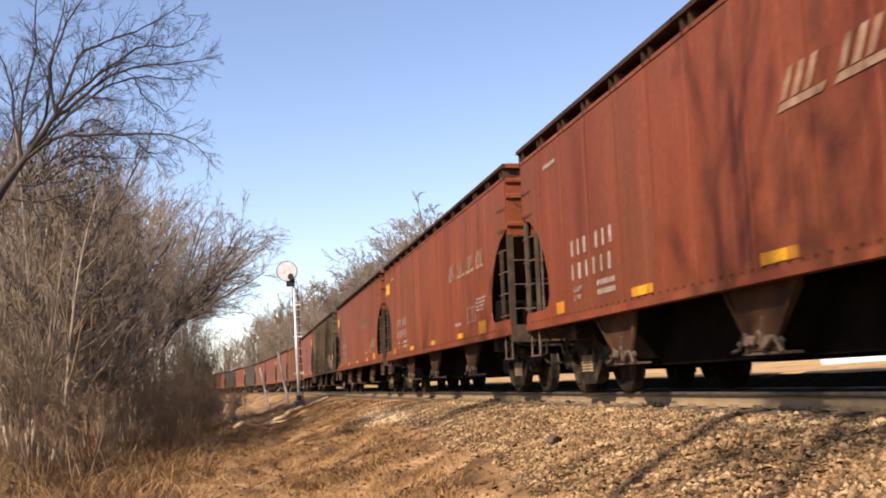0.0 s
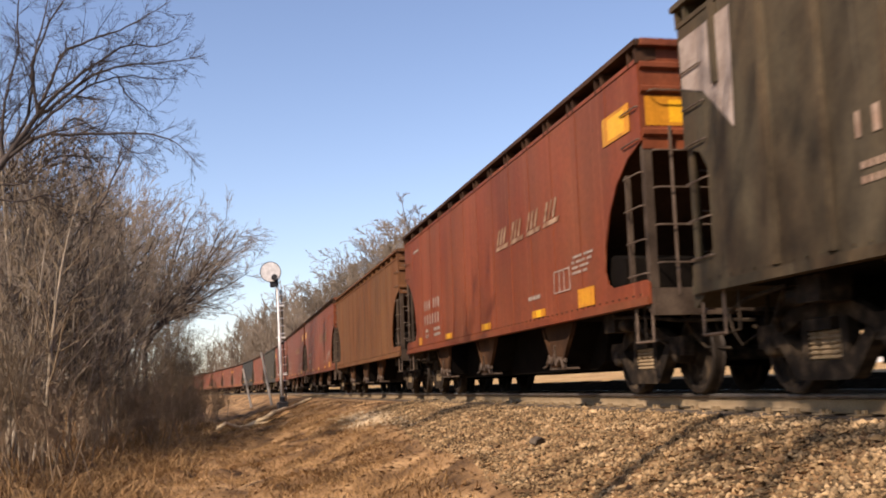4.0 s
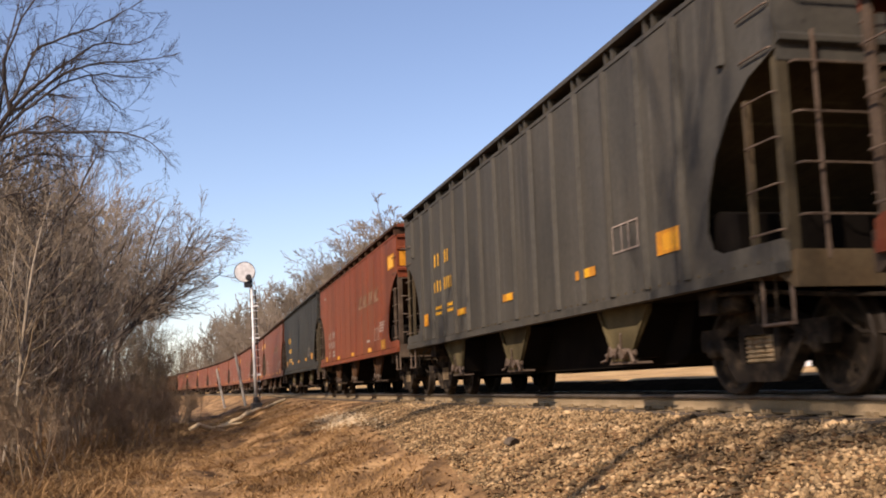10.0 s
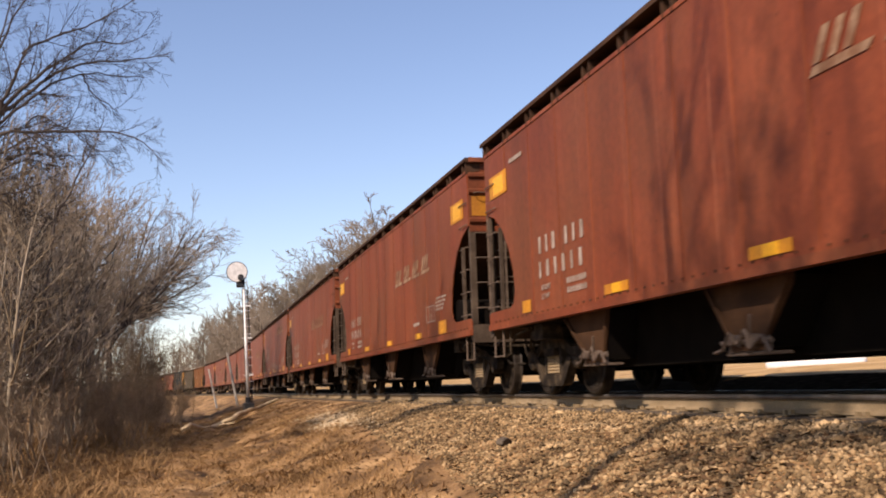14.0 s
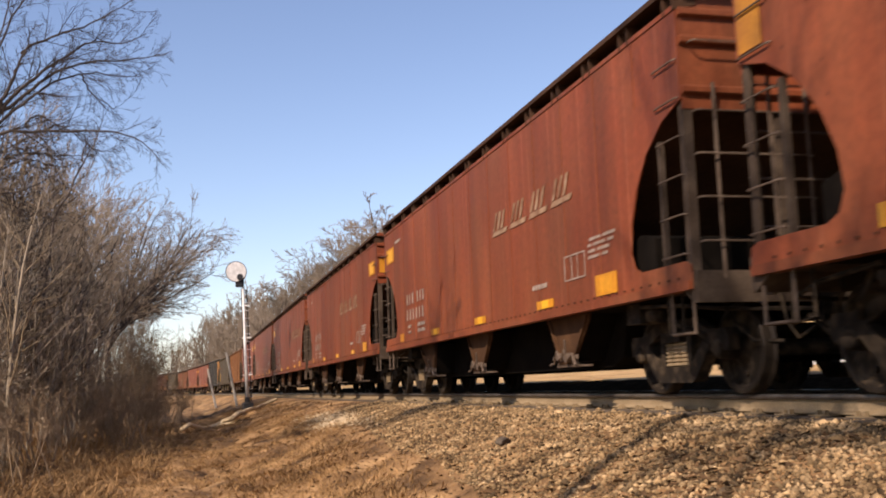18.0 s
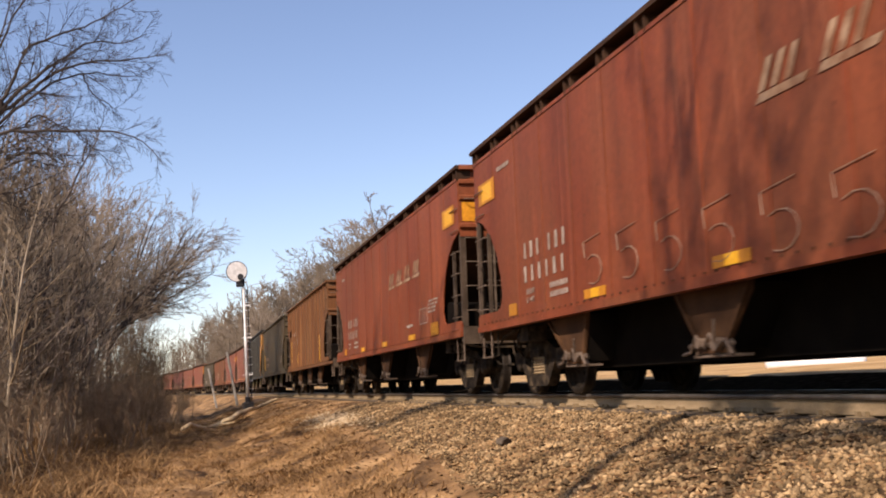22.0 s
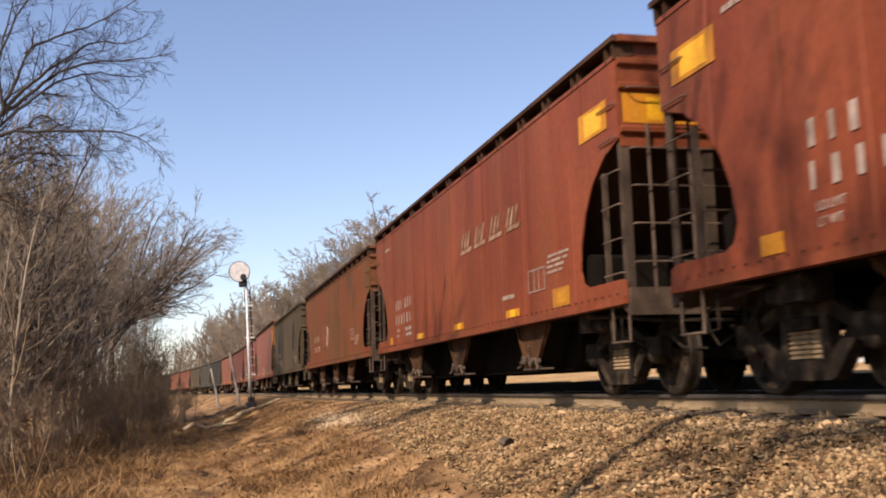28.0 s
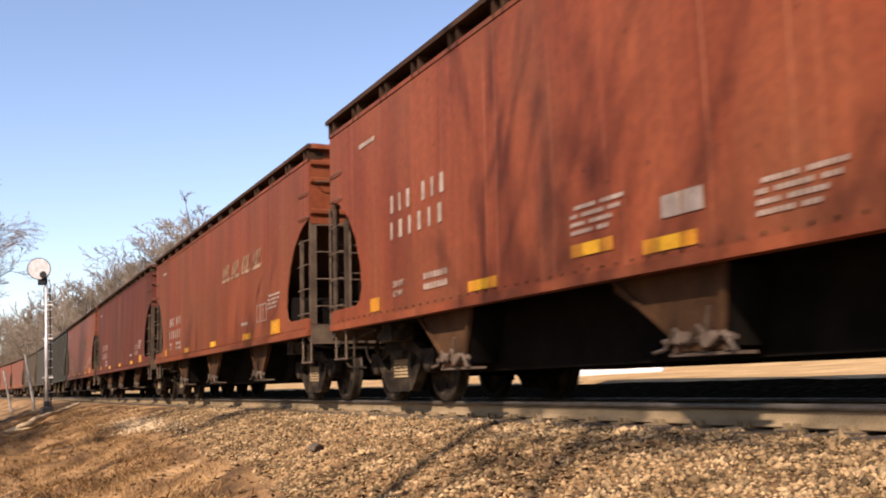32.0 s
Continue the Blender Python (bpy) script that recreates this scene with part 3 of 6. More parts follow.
def b_bearing(bm):
    lathe(bm, [(-0.07, 0.02), (-0.07, 0.085), (-0.04, 0.10), (0.10, 0.11), (0.10, 0.02)], "x", (0, 0, 0), 14)


def b_springs(bm):
    prof = [(0.30, 0.03)]
    for i in range(6):
        prof += [(0.305 + i * 0.043, 0.055), (0.315 + i * 0.043, 0.075), (0.33 + i * 0.043, 0.075), (0.34 + i * 0.043, 0.055)]
    lathe(bm, prof + [(0.565, 0.03)], "z", (0, 0, 0), 8)


def b_rigging(bm):
    """Pipes, hoses and rods that hang below an end."""
    y = HALF
    for pts, r in (([(-1.45, y - 1.5, 0.95), (-1.4, y - 0.7, 0.90), (-1.25, y - 0.1, 0.82), (-0.4, y + 0.05, 0.80)], 0.022),
                   ([(-1.05, y - 0.5, 0.98), (-1.0, y - 0.35, 0.70), (-0.9, y - 0.2, 0.52), (-0.7, y + 0.0, 0.50)], 0.02),
                   ([(-1.30, y - 1.25, 0.98), (-1.28, y - 1.0, 0.72), (-1.1, y - 0.75, 0.60)], 0.024),
                   ([(-0.75, y + 0.05, 0.98), (-0.72, y + 0.1, 0.68), (-0.66, y + 0.18, 0.52), (-0.5, y + 0.2, 0.62)], 0.018),
                   ([(-1.5, y - 0.75, 0.99), (-1.5, y - 0.75, 0.62), (-1.5, y - 0.45, 0.58), (-1.5, y - 0.45, 0.99)], 0.014),
                   ([(-0.35, y - 0.1, 0.75), (-0.3, y + 0.15, 0.55), (-0.2, y + 0.35, 0.46), (0.0, y + 0.42, 0.50)], 0.026)):
        tube(bm, pts, r, 5)


def b_valve(bm):
    y = HALF - 1.75
    box(bm, -1.42, -1.12, y - 0.2, y + 0.15, 0.78, 1.0)
    lathe(bm, [(-0.12, 0.03), (-0.10, 0.09), (0.10, 0.09), (0.12, 0.03)], "y", (-1.30, y + 0.3, 0.86), 10)


def b_bolster(bm):
    prism(bm, [(-1.16, 0.56), (1.16, 0.56), (1.16, 0.66), (0.6, 0.74), (-0.6, 0.74), (-1.16, 0.66)], "y", -0.21, 0.21)


def b_brake(bm):
    for s in (-1, 1):
        box(bm, -0.95, 0.95, s * 0.37 - 0.04, s * 0.37 + 0.04, 0.32, 0.42)
        for x in (-0.78, 0.78):
            prism(bm, [(s * 0.40, 0.25), (s * 0.47, 0.28), (s * 0.44, 0.52), (s * 0.38, 0.56)], "x", x - 0.05, x + 0.05)


WHEEL_R = 0.457


def b_wheelset(bm):
    lathe(bm, [(-1.05, 0.07), (-0.9, 0.075), (-0.8, 0.10), (-0.2, 0.085), (0.2, 0.085), (0.8, 0.10), (0.9, 0.075), (1.05, 0.07)], "x", (0, 0, 0), 10)
    for s in (-1, 1):
        x = s * 0.80
        lathe(bm, [(x + s * 0.095, 0.07), (x + s * 0.095, 0.11), (x + s * 0.07, 0.13), (x + s * 0.03, 0.17), (x + s * 0.02, 0.36), (x + s * 0.055, 0.385), (x + s * 0.065, 0.40),
                   (x + s * 0.065, 0.447), (x + s * 0.055, 0.4555), (x - s * 0.030, WHEEL_R), (x - s * 0.040, 0.47), (x - s * 0.066, 0.482), (x - s * 0.07, 0.46), (x - s * 0.06, 0.39),
                   (x - s * 0.02, 0.36), (x - s * 0.02, 0.17), (x - s * 0.055, 0.12), (x - s * 0.055, 0.08)], "x", (0, 0, 0), 20)
        for i in range(4):
            a = i * math.tau / 4 + 0.3
            lathe(bm, [(x + s * 0.015, 0.035), (x + s * 0.045, 0.03)], "x", (0, 0.26 * math.cos(a), 0.26 * math.sin(a)), 6)


def wheelset_mesh():
    if "wheelset" not in MESH:
        data = mesh("wheelset", b_wheelset)
        data.materials.append(None)
        data.materials.append(TREAD)
        for f in data.polygons:
            r = (f.center.y ** 2 + f.center.z ** 2) ** 0.5
            f.material_index = 1 if r > 0.40 and abs(f.center.x) > 0.6 else 0
    return MESH["wheelset"]


def b_cylinder(bm):
    y = HALF - 0.75
    lathe(bm, [(-0.28, 0.03), (-0.28, 0.15), (0.22, 0.17), (0.25, 0.05)], "x", (-0.7, y, FLOOR + 0.24), 14)
    tube(bm, [(-0.4, y, FLOOR + 0.24), (0.5, y, FLOOR + 0.24)], 0.03, 6)
    lathe(bm, [(-0.35, 0.03), (-0.33, 0.13), (0.33, 0.13), (0.35, 0.03)], "x", (0.75, y + 0.1, FLOOR + 0.22), 12)


def b_brake_wheel(bm):
    y = HALF + 0.16
    points = [(0.75 + 0.28 * math.cos(a), y, 2.3 + 0.28 * math.sin(a)) for a in np.linspace(0, math.tau, 17)]
    tube(bm, points, 0.016, 5)
    for a in np.linspace(0, math.tau, 5)[:-1]:
        tube(bm, [(0.75, y, 2.3), (0.75 + 0.28 * math.cos(a), y, 2.3 + 0.28 * math.sin(a))], 0.012, 4)
    box(bm, 0.62, 0.88, y - 0.18, y - 0.04, 2.08, 2.5)
    tube(bm, [(0.75, y - 0.1, 2.3), (0.75, y, 2.3)], 0.03, 6)


def b_reflector(bm):
    box(bm, -0.004, 0.0, -0.32, 0.32, -0.055, 0.055)


def b_reflector_core(bm):
    box(bm, -0.006, -0.0041, -0.13, 0.11, -0.053, 0.053)


def b_small_square(bm):
    box(bm, -0.004, 0.0, -0.17, 0.17, -0.085, 0.085)


def b_big_square(bm):
    box(bm, -0.004, 0.0, -0.30, 0.30, -0.12, 0.12)


def b_panel(bm):
    box(bm, -0.004, 0.0, -0.42, 0.42, -0.17, 0.17)


def b_panel_core(bm):
    box(bm, -0.006, -0.0041, -0.27, 0.24, -0.13, 0.13)


def b_end_panel(bm):
    box(bm, -0.65, 0.65, 0.0, 0.004, -0.17, 0.17)


def b_end_panel_core(bm):
    box(bm, -0.33, 0.36, 0.0041, 0.006, -0.13, 0.13)


def b_stripe(bm):
    box(bm, -0.004, 0.0, -0.045, 0.045, -0.46, 0.46)


def b_short_stripe(bm):
    box(bm, -0.004, 0.0, -0.045, 0.045, -0.25, 0.25)


def bar(bm, a, b, z0, z1, slant=0.0):
    """A flat painted bar on the side from a to b along it."""
    prism(bm, [(a, z0), (b, z0), (b - slant, z1), (a - slant, z1)], "x", -SIDE - 0.011, -SIDE - 0.007)


def b_logo_stroke(bm):
    prism(bm, [(0.050, 0.07), (-0.050, 0.07), (-0.205, 0.33), (-0.105, 0.33)], "x", -SIDE - 0.011, -SIDE - 0.007)


def b_logo_bar(bm):
    bar(bm, 0.34, -0.36, -0.045, 0.025, 0.07)


def b_letter(kind, w, h):
    wide = (0.36, 0.46, 0.30, 0.41)[kind % 4] * w
    return lambda bm: bar(bm, wide / 2, -wide / 2, 0, h)


def b_small_lines(bm):
    """Small stencilled lines, as short bars."""
    for z in (0.0, -0.11):
        for a, b in ((0.0, 0.52), (0.95, 1.6)):
            for c in np.arange(a, b, 0.085):
                bar(bm, -c, -c - 0.050, z, z + 0.055)


def b_plate(bm):
    bar(bm, 0.115, -0.115, -0.085, 0.085)


def b_weights(bm):
    """Two short rows of small figures, as bars."""
    for z in (0.0, -0.12):
        for c in np.arange(0.0, 0.6, 0.095):
            bar(bm, -c, -c - 0.055, z, z + 0.07)


def b_frame_marks(bm):
    """Outlined inspection panel."""
    for a, b, c, d in ((0.34, -0.34, -0.155, -0.14), (0.34, -0.34, 0.14, 0.155), (0.34, 0.325, -0.14, 0.14), (-0.325, -0.34, -0.14, 0.14), (0.10, 0.085, -0.14, 0.14), (-0.09, -0.105, -0.14, 0.14)):
        bar(bm, a, b, c, d)


def b_stencil_lines(bm):
    for j, z in enumerate((0.105, 0.035, -0.035, -0.105)):
        for i, c in enumerate(np.arange(0.0, 0.82 - 0.09 * j, 0.058)):
            if (i * 3 + j) % 7:
                bar(bm, 0.42 - c, 0.42 - c - 0.040, z - 0.018, z + 0.018)


def b_short_line(bm):
    for c in np.arange(0, 0.5, 0.12):
        bar(bm, 0.25 - c, 0.16 - c, -0.03, 0.03)


def b_scribble(seed, w, h, loops, wide=0.016):
    """A spray-paint scribble: one thin round line of loops."""
    def build(bm):
        r = np.random.default_rng(seed)
        for i in range(loops):
            c = w / 2 - (i + 0.5) * w / loops
            n = r.integers(5, 8)
            a = r.uniform(0, 6)
            pts = [(-SIDE - 0.012, c + 0.62 * w / loops * math.cos(a + j * 1.25) * r.uniform(0.5, 1), h * 0.5 * math.sin(a + j * 1.25) * r.uniform(0.6, 1)) for j in range(n)]
            tube(bm, pts, wide * (1 + 0.75 * (i % 2)), 4)
    return build


def b_patch(bm):
    """An uneven patch of newer paint."""
    prism(bm, [(-0.42, -0.38), (0.30, -0.45), (0.46, -0.10), (0.36, 0.42), (0.05, 0.36), (-0.36, 0.46), (-0.48, 0.06)], "x", -SIDE - 0.006, -SIDE - 0.001)


def b_five(bm):
    tube(bm, [(-SIDE - 0.012, -0.28, 0.27), (-SIDE - 0.012, 0.22, 0.22), (-SIDE - 0.012, 0.20, 0.03)], 0.0055, 4)
    tube(bm, [(-SIDE - 0.012, 0.20 - 0.26 * (1 - math.cos(a)) + 0.02, -0.08 + 0.17 * math.sin(a) - 0.05) for a in np.linspace(0.9, 5.2, 9)], 0.0055, 4)


def words(text, size):
    """Flat painted words on the near side, as one shared mesh that reads along the car."""
    if text not in MESH:
        curve = bpy.data.curves.new("words", "FONT")
        curve.body, curve.size, curve.extrude = text, size, 0.002
        holder = bpy.data.objects.new("words", curve)
        data = bpy.data.meshes.new_from_object(holder)
        bpy.data.objects.remove(holder)
        bpy.data.curves.remove(curve)
        data.materials.clear()
        data.transform(Matrix(((0, 0, -1, -SIDE - 0.009), (-1, 0, 0, 0), (0, 1, 0, 0), (0, 0, 0, 1))))
        MESH[text] = data
    return MESH[text]


FLIP = pose(0, 0, 0, 0, 0, 180)
MIRROR_END = Matrix.Diagonal((1, -1, 1, 1))


def wheelset(truck, y):
    return put("wheelset", wheelset_mesh(), STEEL, truck, pose(0, y, WHEEL_R), "greasy steel wheels with bright rims on an axle")


def add_truck(car, y, detail):
    truck = put("truck", mesh("bolster", b_bolster), STEEL, car, pose(0, y, 0), "grimy cast steel truck")
    for m in (Matrix(), FLIP):
        put("side_frame", mesh("side_frame", b_frame), STEEL, truck, m)
        for s in (-0.17, 0.0, 0.17) if m == Matrix() and detail else ():
            put("spring", mesh("spring", b_springs), RUSTY_RAIL, truck, pose(-1.05, s, 0))
        for s in (-1, 1):
            put("bearing", mesh("bearing", b_bearing, True), STEEL, truck, m @ pose(-1.05, s * 0.9, WHEEL_R))
    put("brake_beam", mesh("brake_beam", b_brake), SHADE_BLACK, truck)
    return [wheelset(truck, s * 0.9) for s in (-1, 1)]


CARS, WHEELS = [], []
SHORT = {3: -6.35, 21: -6.5, 22: -6.8, 27: -6.45}      # where the near end of a shorter body stands
HEIGHTS = {5: (3.64, 3.85), 26: (3.66, 3.92), 21: (3.64, 3.84), 22: (3.64, 3.84), 27: (3.67, 3.91), 28: (3.89, 4.13)}      # eave and top of cars that stand lower or higher


def lift(a, a2, b, b2):
    """Moves heights so that a comes to a2 and b to b2."""
    f = (b2 - a2) / (b - a)
    return Matrix.Translation((0, 0, a2 - f * a)) @ Matrix.Diagonal((1, 1, f, 1))


def add_car(k, paint, label, logo=True, yellow_far=False, yellow_near=False, ribs=False, dress="red"):
    body = PAINT[paint]
    rim = PAINT["grimy"] if "red" in paint else body
    grim = PAINT["grimy"] if "red" in paint or paint == "rust" else PAINT["greybrown"]
    car = tagged(new("hopper_car"), label, "rail car", "cars of the coal train")
    eave, top = HEIGHTS.get(k, (EAVE, TOP))
    low_car = top < TOP
    wall, crown, ends = lift(FLOOR, FLOOR, EAVE, eave), lift(EAVE, eave, TOP, top), lift(FLOOR, FLOOR, TOP, top)
    share = (HALF - SHORT.get(k, -HALF)) / (2 * HALF)
    squeeze = Matrix.Translation((0, HALF * (1 - share), 0)) @ Matrix.Diagonal((1, share, 1, 1))
    sheet_mesh = mesh("side_sheet_square", b_side_square) if k == 3 else mesh("side_sheet", b_side)
    put("side_sheet", sheet_mesh, body, car, squeeze @ wall)
    put("side_sheet", sheet_mesh, body, car, squeeze @ FLIP @ wall)
    for m in (Matrix(), FLIP):
        put("side_sill", mesh("side_sill", b_side_sill), body, car, m)
    tagged(put("rivet_band", mesh("rivet_band", b_rivets), grim, car), kind="stuff")
    put("eave_strip", mesh("eave_strip", b_eave), body, car, squeeze @ wall)
    if not ribs and k < 26:
        for i in range(1, 14):
            y = -HALF + i * 2 * HALF / 14
            low = FLOOR + 0.08 if abs(y) < HALF - 1.6 else 3.02
            put("seam", mesh("seam%.1f" % low, b_seam(low)), body, car, squeeze @ pose(0, y, 0) @ wall)
    for m in (Matrix(), FLIP):
        put("top_chord", mesh("top_chord", b_chord), rim, car, squeeze @ m @ crown)
        # Near-black plate: the chord's shade in the recess is put into its colour.
        put("recess_plate", mesh("recess_plate", b_recess), SHADE_BLACK, car, squeeze @ m @ crown)
    bays = 16 if low_car else 14
    places = [-HALF + 0.17 + i * (2 * HALF - 0.34) / bays + d for i in range(bays + 1) for d in (-0.1, 0.1)]
    if k < 30:
        for y in places:
            put("gusset", mesh("gusset", b_gusset), rim, car, squeeze @ pose(0, y, 0) @ crown)
    else:
        tagged(put("bracket_band", mesh("bracket_band", lambda bm: [b_gusset(bm, y) for y in places]), rim, car, crown), kind="stuff")
    for m in (Matrix(), FLIP):
        put("end_wall", mesh("end_wall", b_end), body, car, squeeze @ m @ ends)
        put("slope_sheet", mesh("slope_sheet", b_slope), grim, car, squeeze @ m)
        put("body_bolster", mesh("body_bolster", b_body_bolster), SHADE_BLACK, car, m)
        put("end_sill", mesh("end_sill", b_end_sill), POST if "red" in paint or paint == "rust" else grim, car, m)
        put("coupler", mesh("coupler", b_coupler, bevel=0.015), STEEL, car, m)
        put("lift_bar", mesh("lift_bar", b_lift_bar), GRAB, car, m)
        put("brake_hose", mesh("brake_hose", b_hose), SHADE_BLACK, car, m)
        put("brake_rigging", mesh("brake_rigging", b_rigging), STEEL, car, Matrix() if m == Matrix() else MIRROR_END)
        put("valve", mesh("valve", b_valve), STEEL, car, Matrix() if m == Matrix() else MIRROR_END)
        for x in (-0.5, 0.5):
            put("end_post", mesh("end_post", b_end_post), POST if "red" in paint or paint == "rust" else grim, car, squeeze @ m @ pose(x, 0, 0))
    for m in (Matrix(), FLIP, MIRROR_END, FLIP @ MIRROR_END):
        put("corner_post", mesh("corner_post", b_post), POST if "red" in paint or paint == "rust" else grim, car, squeeze @ m)
    for sgn in (1, -1):
        m = Matrix() if sgn > 0 else MIRROR_END
        put("strut", mesh("strut", b_strut), POST if "red" in paint or paint == "rust" else grim, car, squeeze @ m)
        put("step", mesh("step", b_step), GRAB, car, pose(-SIDE + 0.05, sgn * (HALF - 0.35), FLOOR))
        for j in range(6 if k < 31 else 0):
            put("rung", mesh("rung", b_rung), GRAB, car, squeeze @ pose(-SIDE + 0.02, sgn * (HALF - 0.34), FLOOR + 0.33 + 0.38 * j, 0, 0, 90))
        for j in range(5 if k < 31 else 0):
            put("grab_iron", mesh("grab_iron", b_long_grab), GRAB, car, squeeze @ pose(-SIDE + 0.72, sgn * (HALF - 0.02), 1.45 + (0.42 * j if j < 4 else 1.95), 0, 0, 0 if sgn > 0 else 180))
        put("end_ladder_rail", mesh("ladder_rail", b_ladder_rail), GRAB, car, squeeze @ pose(-SIDE + 1.32, sgn * (HALF + 0.01), 1.1))
        put("end_ladder_rail", mesh("ladder_rail", b_ladder_rail), GRAB, car, squeeze @ pose(-SIDE + 0.32, sgn * (HALF + 0.01), 1.1))
    # Sill and belly carry the under-car shade in their black.
    put("centre_sill", mesh("centre_sill", b_centre_sill), SHADE_BLACK, car)
    put("belly", mesh("belly", b_deep), SHADE_BLACK, car)
    outlets = ((4.05, -0.3), (0.28, 0.0), (-3.85, 0.05))
    if low_car:
        outlets = ((4.0, -0.35), (0.42, -0.3), (-3.1, 0.05))
    elif k in (15, 28):
        outlets = ((4.0, -0.3), (-0.12, -0.4), (-3.9, 0.05))
    for y, shift in outlets:
        chute = put("chute", mesh("chute%.2f" % shift, b_chute(shift)), CHUTE if "red" in paint or paint == "rust" else DUSTED, car, pose(0, y, 0))
        # Sloped sheets get the shade's black, unlike the outer plate.
        put("chute_slope", mesh("chute_slope%.2f" % shift, b_chute_slope(shift)), SHADE_BLACK, chute)
        put("gate", mesh("gate", b_gate), GRAB, chute, pose(0, shift, 0.08), "grey outlet gate with levers")
    put("brake_cylinder", mesh("brake_cylinder", b_cylinder), STEEL, car)
    put("brake_wheel", mesh("brake_wheel", b_brake_wheel), GRAB, car)
    if ribs:
        for i in range(1, 17):
            y = -HALF + i * 2 * HALF / 17
            low = FLOOR + 0.1 if abs(y) < HALF - 1.7 else 2.95
            put("rib", mesh("rib" + ("_short" if low > 2 else ""), lambda bm, low=low: prism(bm, [(-SIDE, -0.06), (-SIDE - 0.05, -0.035), (-SIDE - 0.05, 0.035), (-SIDE, 0.06)], "z", low, EAVE - 0.06)),
                body, car, squeeze @ pose(0, y, 0) @ wall)
    # lettering and reflective sheeting
    x = -SIDE - 0.007

    def mark(name, build, mat, y, z, label="", key=None):
        if k == 27:
            y = HALF - (HALF - y) * share
        return tagged(put(name, mesh(key or name, build), mat, car, pose(0, y, z), label), kind="stuff" if name == "stencil" else "")

    def sheet(name, build, mat, y, z, core=None, label="yellow reflective sheeting"):
        r = put(name, mesh(str(id(build)), build), mat, car, pose(x, y, z), label)
        if core:
            put("core", mesh(str(id(core)), core), YELLOW, r, None, "brighter yellow middle")
        return r

    def letters(rows, mat, label):
        for y, z, count, w, h, gap in rows:
            for i in range(count):
                kind = (i * 7 + k + count) % 4
                mark("letter_block", b_letter(kind, w, h), mat, y - i * gap, z, label, "letter_%d_%.2f" % (kind, w))

    if dress == "red":
        sheet("reflector", b_small_square, AMBER, 5.72, 1.24)
        for y in (2.65, -0.43, -3.52):
            sheet("reflector", b_reflector, AMBER, y, 1.20, b_reflector_core)
        sheet("reflector", b_big_square, AMBER, -5.56, 1.26, b_small_square)
        high = 0.42 if k in (15, 28) else 0.0
        letters([(5.08, 1.90 + high, 3, 0.20, 0.22, 0.26), (4.10, 1.90 + high, 3, 0.20, 0.22, 0.26), (5.10, 1.57 + high, 6, 0.20, 0.22, 0.29)], WHITE, "white stencilled block")
        for z, text in ((1.40, "LD LMT"), (1.28, "LT WT")) if k < 30 else ():
            tagged(put("stencil_words", words(text, 0.105), WHITE, car, pose(0, 5.08, z), "small white stencilled words"), kind="stuff")
        mark("stencil", b_weights, WHITE, 4.13, 1.40, "small white stencil bars", "weights")
        mark("stencil_panel", b_frame_marks, WHITE, -4.63, 1.57, "white outlined panel")
        mark("stencil", b_stencil_lines, WHITE, -5.5, 1.72, "white stencil lines", "stencil_lines")
        mark("stencil", b_short_line, WHITE, 6.0, 3.42, "short white stencil line", "short_line")
        mark("stencil", b_short_line, WHITE, -3.3, 1.45, "short white stencil line", "short_line")
    if dress == "black":
        sheet("reflector", b_big_square, AMBER, 5.70, 1.52, b_small_square)
        for y in (2.72, -0.1, -3.2):
            sheet("reflector", b_reflector, AMBER, y, 1.48, b_reflector_core)
        sheet("reflector", b_big_square, AMBER, -5.5, 1.55, b_small_square)
        letters([(4.95, 2.50, 3, 0.19, 0.24, 0.27), (4.05, 2.50, 3, 0.14, 0.24, 0.2), (4.75, 2.0, 3, 0.17, 0.22, 0.24), (3.95, 2.0, 4, 0.13, 0.22, 0.17)], YELLOW, "yellow stencilled block")
        mark("stencil", b_small_lines, YELLOW, 4.7, 1.66, "small yellow stencil lines", "small_lines")
        mark("stencil_panel", b_frame_marks, WHITE, -4.42, 1.75, "white outlined panel")
    if dress == "stripes":
        for y, build, z in ((5.72, b_stripe, 1.84), (2.6, b_short_stripe, 1.47), (-0.3, b_short_stripe, 1.47), (-3.0, b_short_stripe, 1.48), (-5.0, b_stripe, 1.66)):
            for d in (-0.15, 0.15):
                sheet("stripe", build, YELLOW, HALF - (HALF - y) * share + d * 0.8, z, label="yellow upright stripe")
        letters([(4.75, 2.45, 3, 0.20, 0.24, 0.27), (3.85, 2.45, 3, 0.17, 0.24, 0.22), (4.75, 2.10, 3, 0.17, 0.24, 0.22), (3.85, 2.10, 4, 0.16, 0.24, 0.19)], WHITE, "white stencilled block")
        mark("stencil_panel", b_frame_marks, FADED, -4.42, 1.9, "faded outlined panel")
    if dress == "plain":
        letters([(4.70, 1.90, 3, 0.17, 0.20, 0.22), (3.85, 1.90, 3, 0.17, 0.20, 0.22)], FADED, "faded stencilled block")
        mark("stencil", b_small_lines, FADED, 4.7, 1.66, "small faded stencil lines", "small_lines")
        mark("stencil_panel", b_frame_marks, WHITE, -4.9 if k == 22 else -4.42, 1.75, "white outlined panel")
        if k != 22:
            mark("stencil", b_stencil_lines, FADED, -5.28, 1.55, "faded stencil lines", "stencil_lines")
    if logo:
        for i in range(4):
            at = LOGO_AT.get(k, -1.3) - 0.33 - i * 0.87
            up = 0.68 if k in (15, 28) else 0.0
            mark("logo_bar", b_logo_bar, CREAM, at, 2.46 + up, "cream bar")
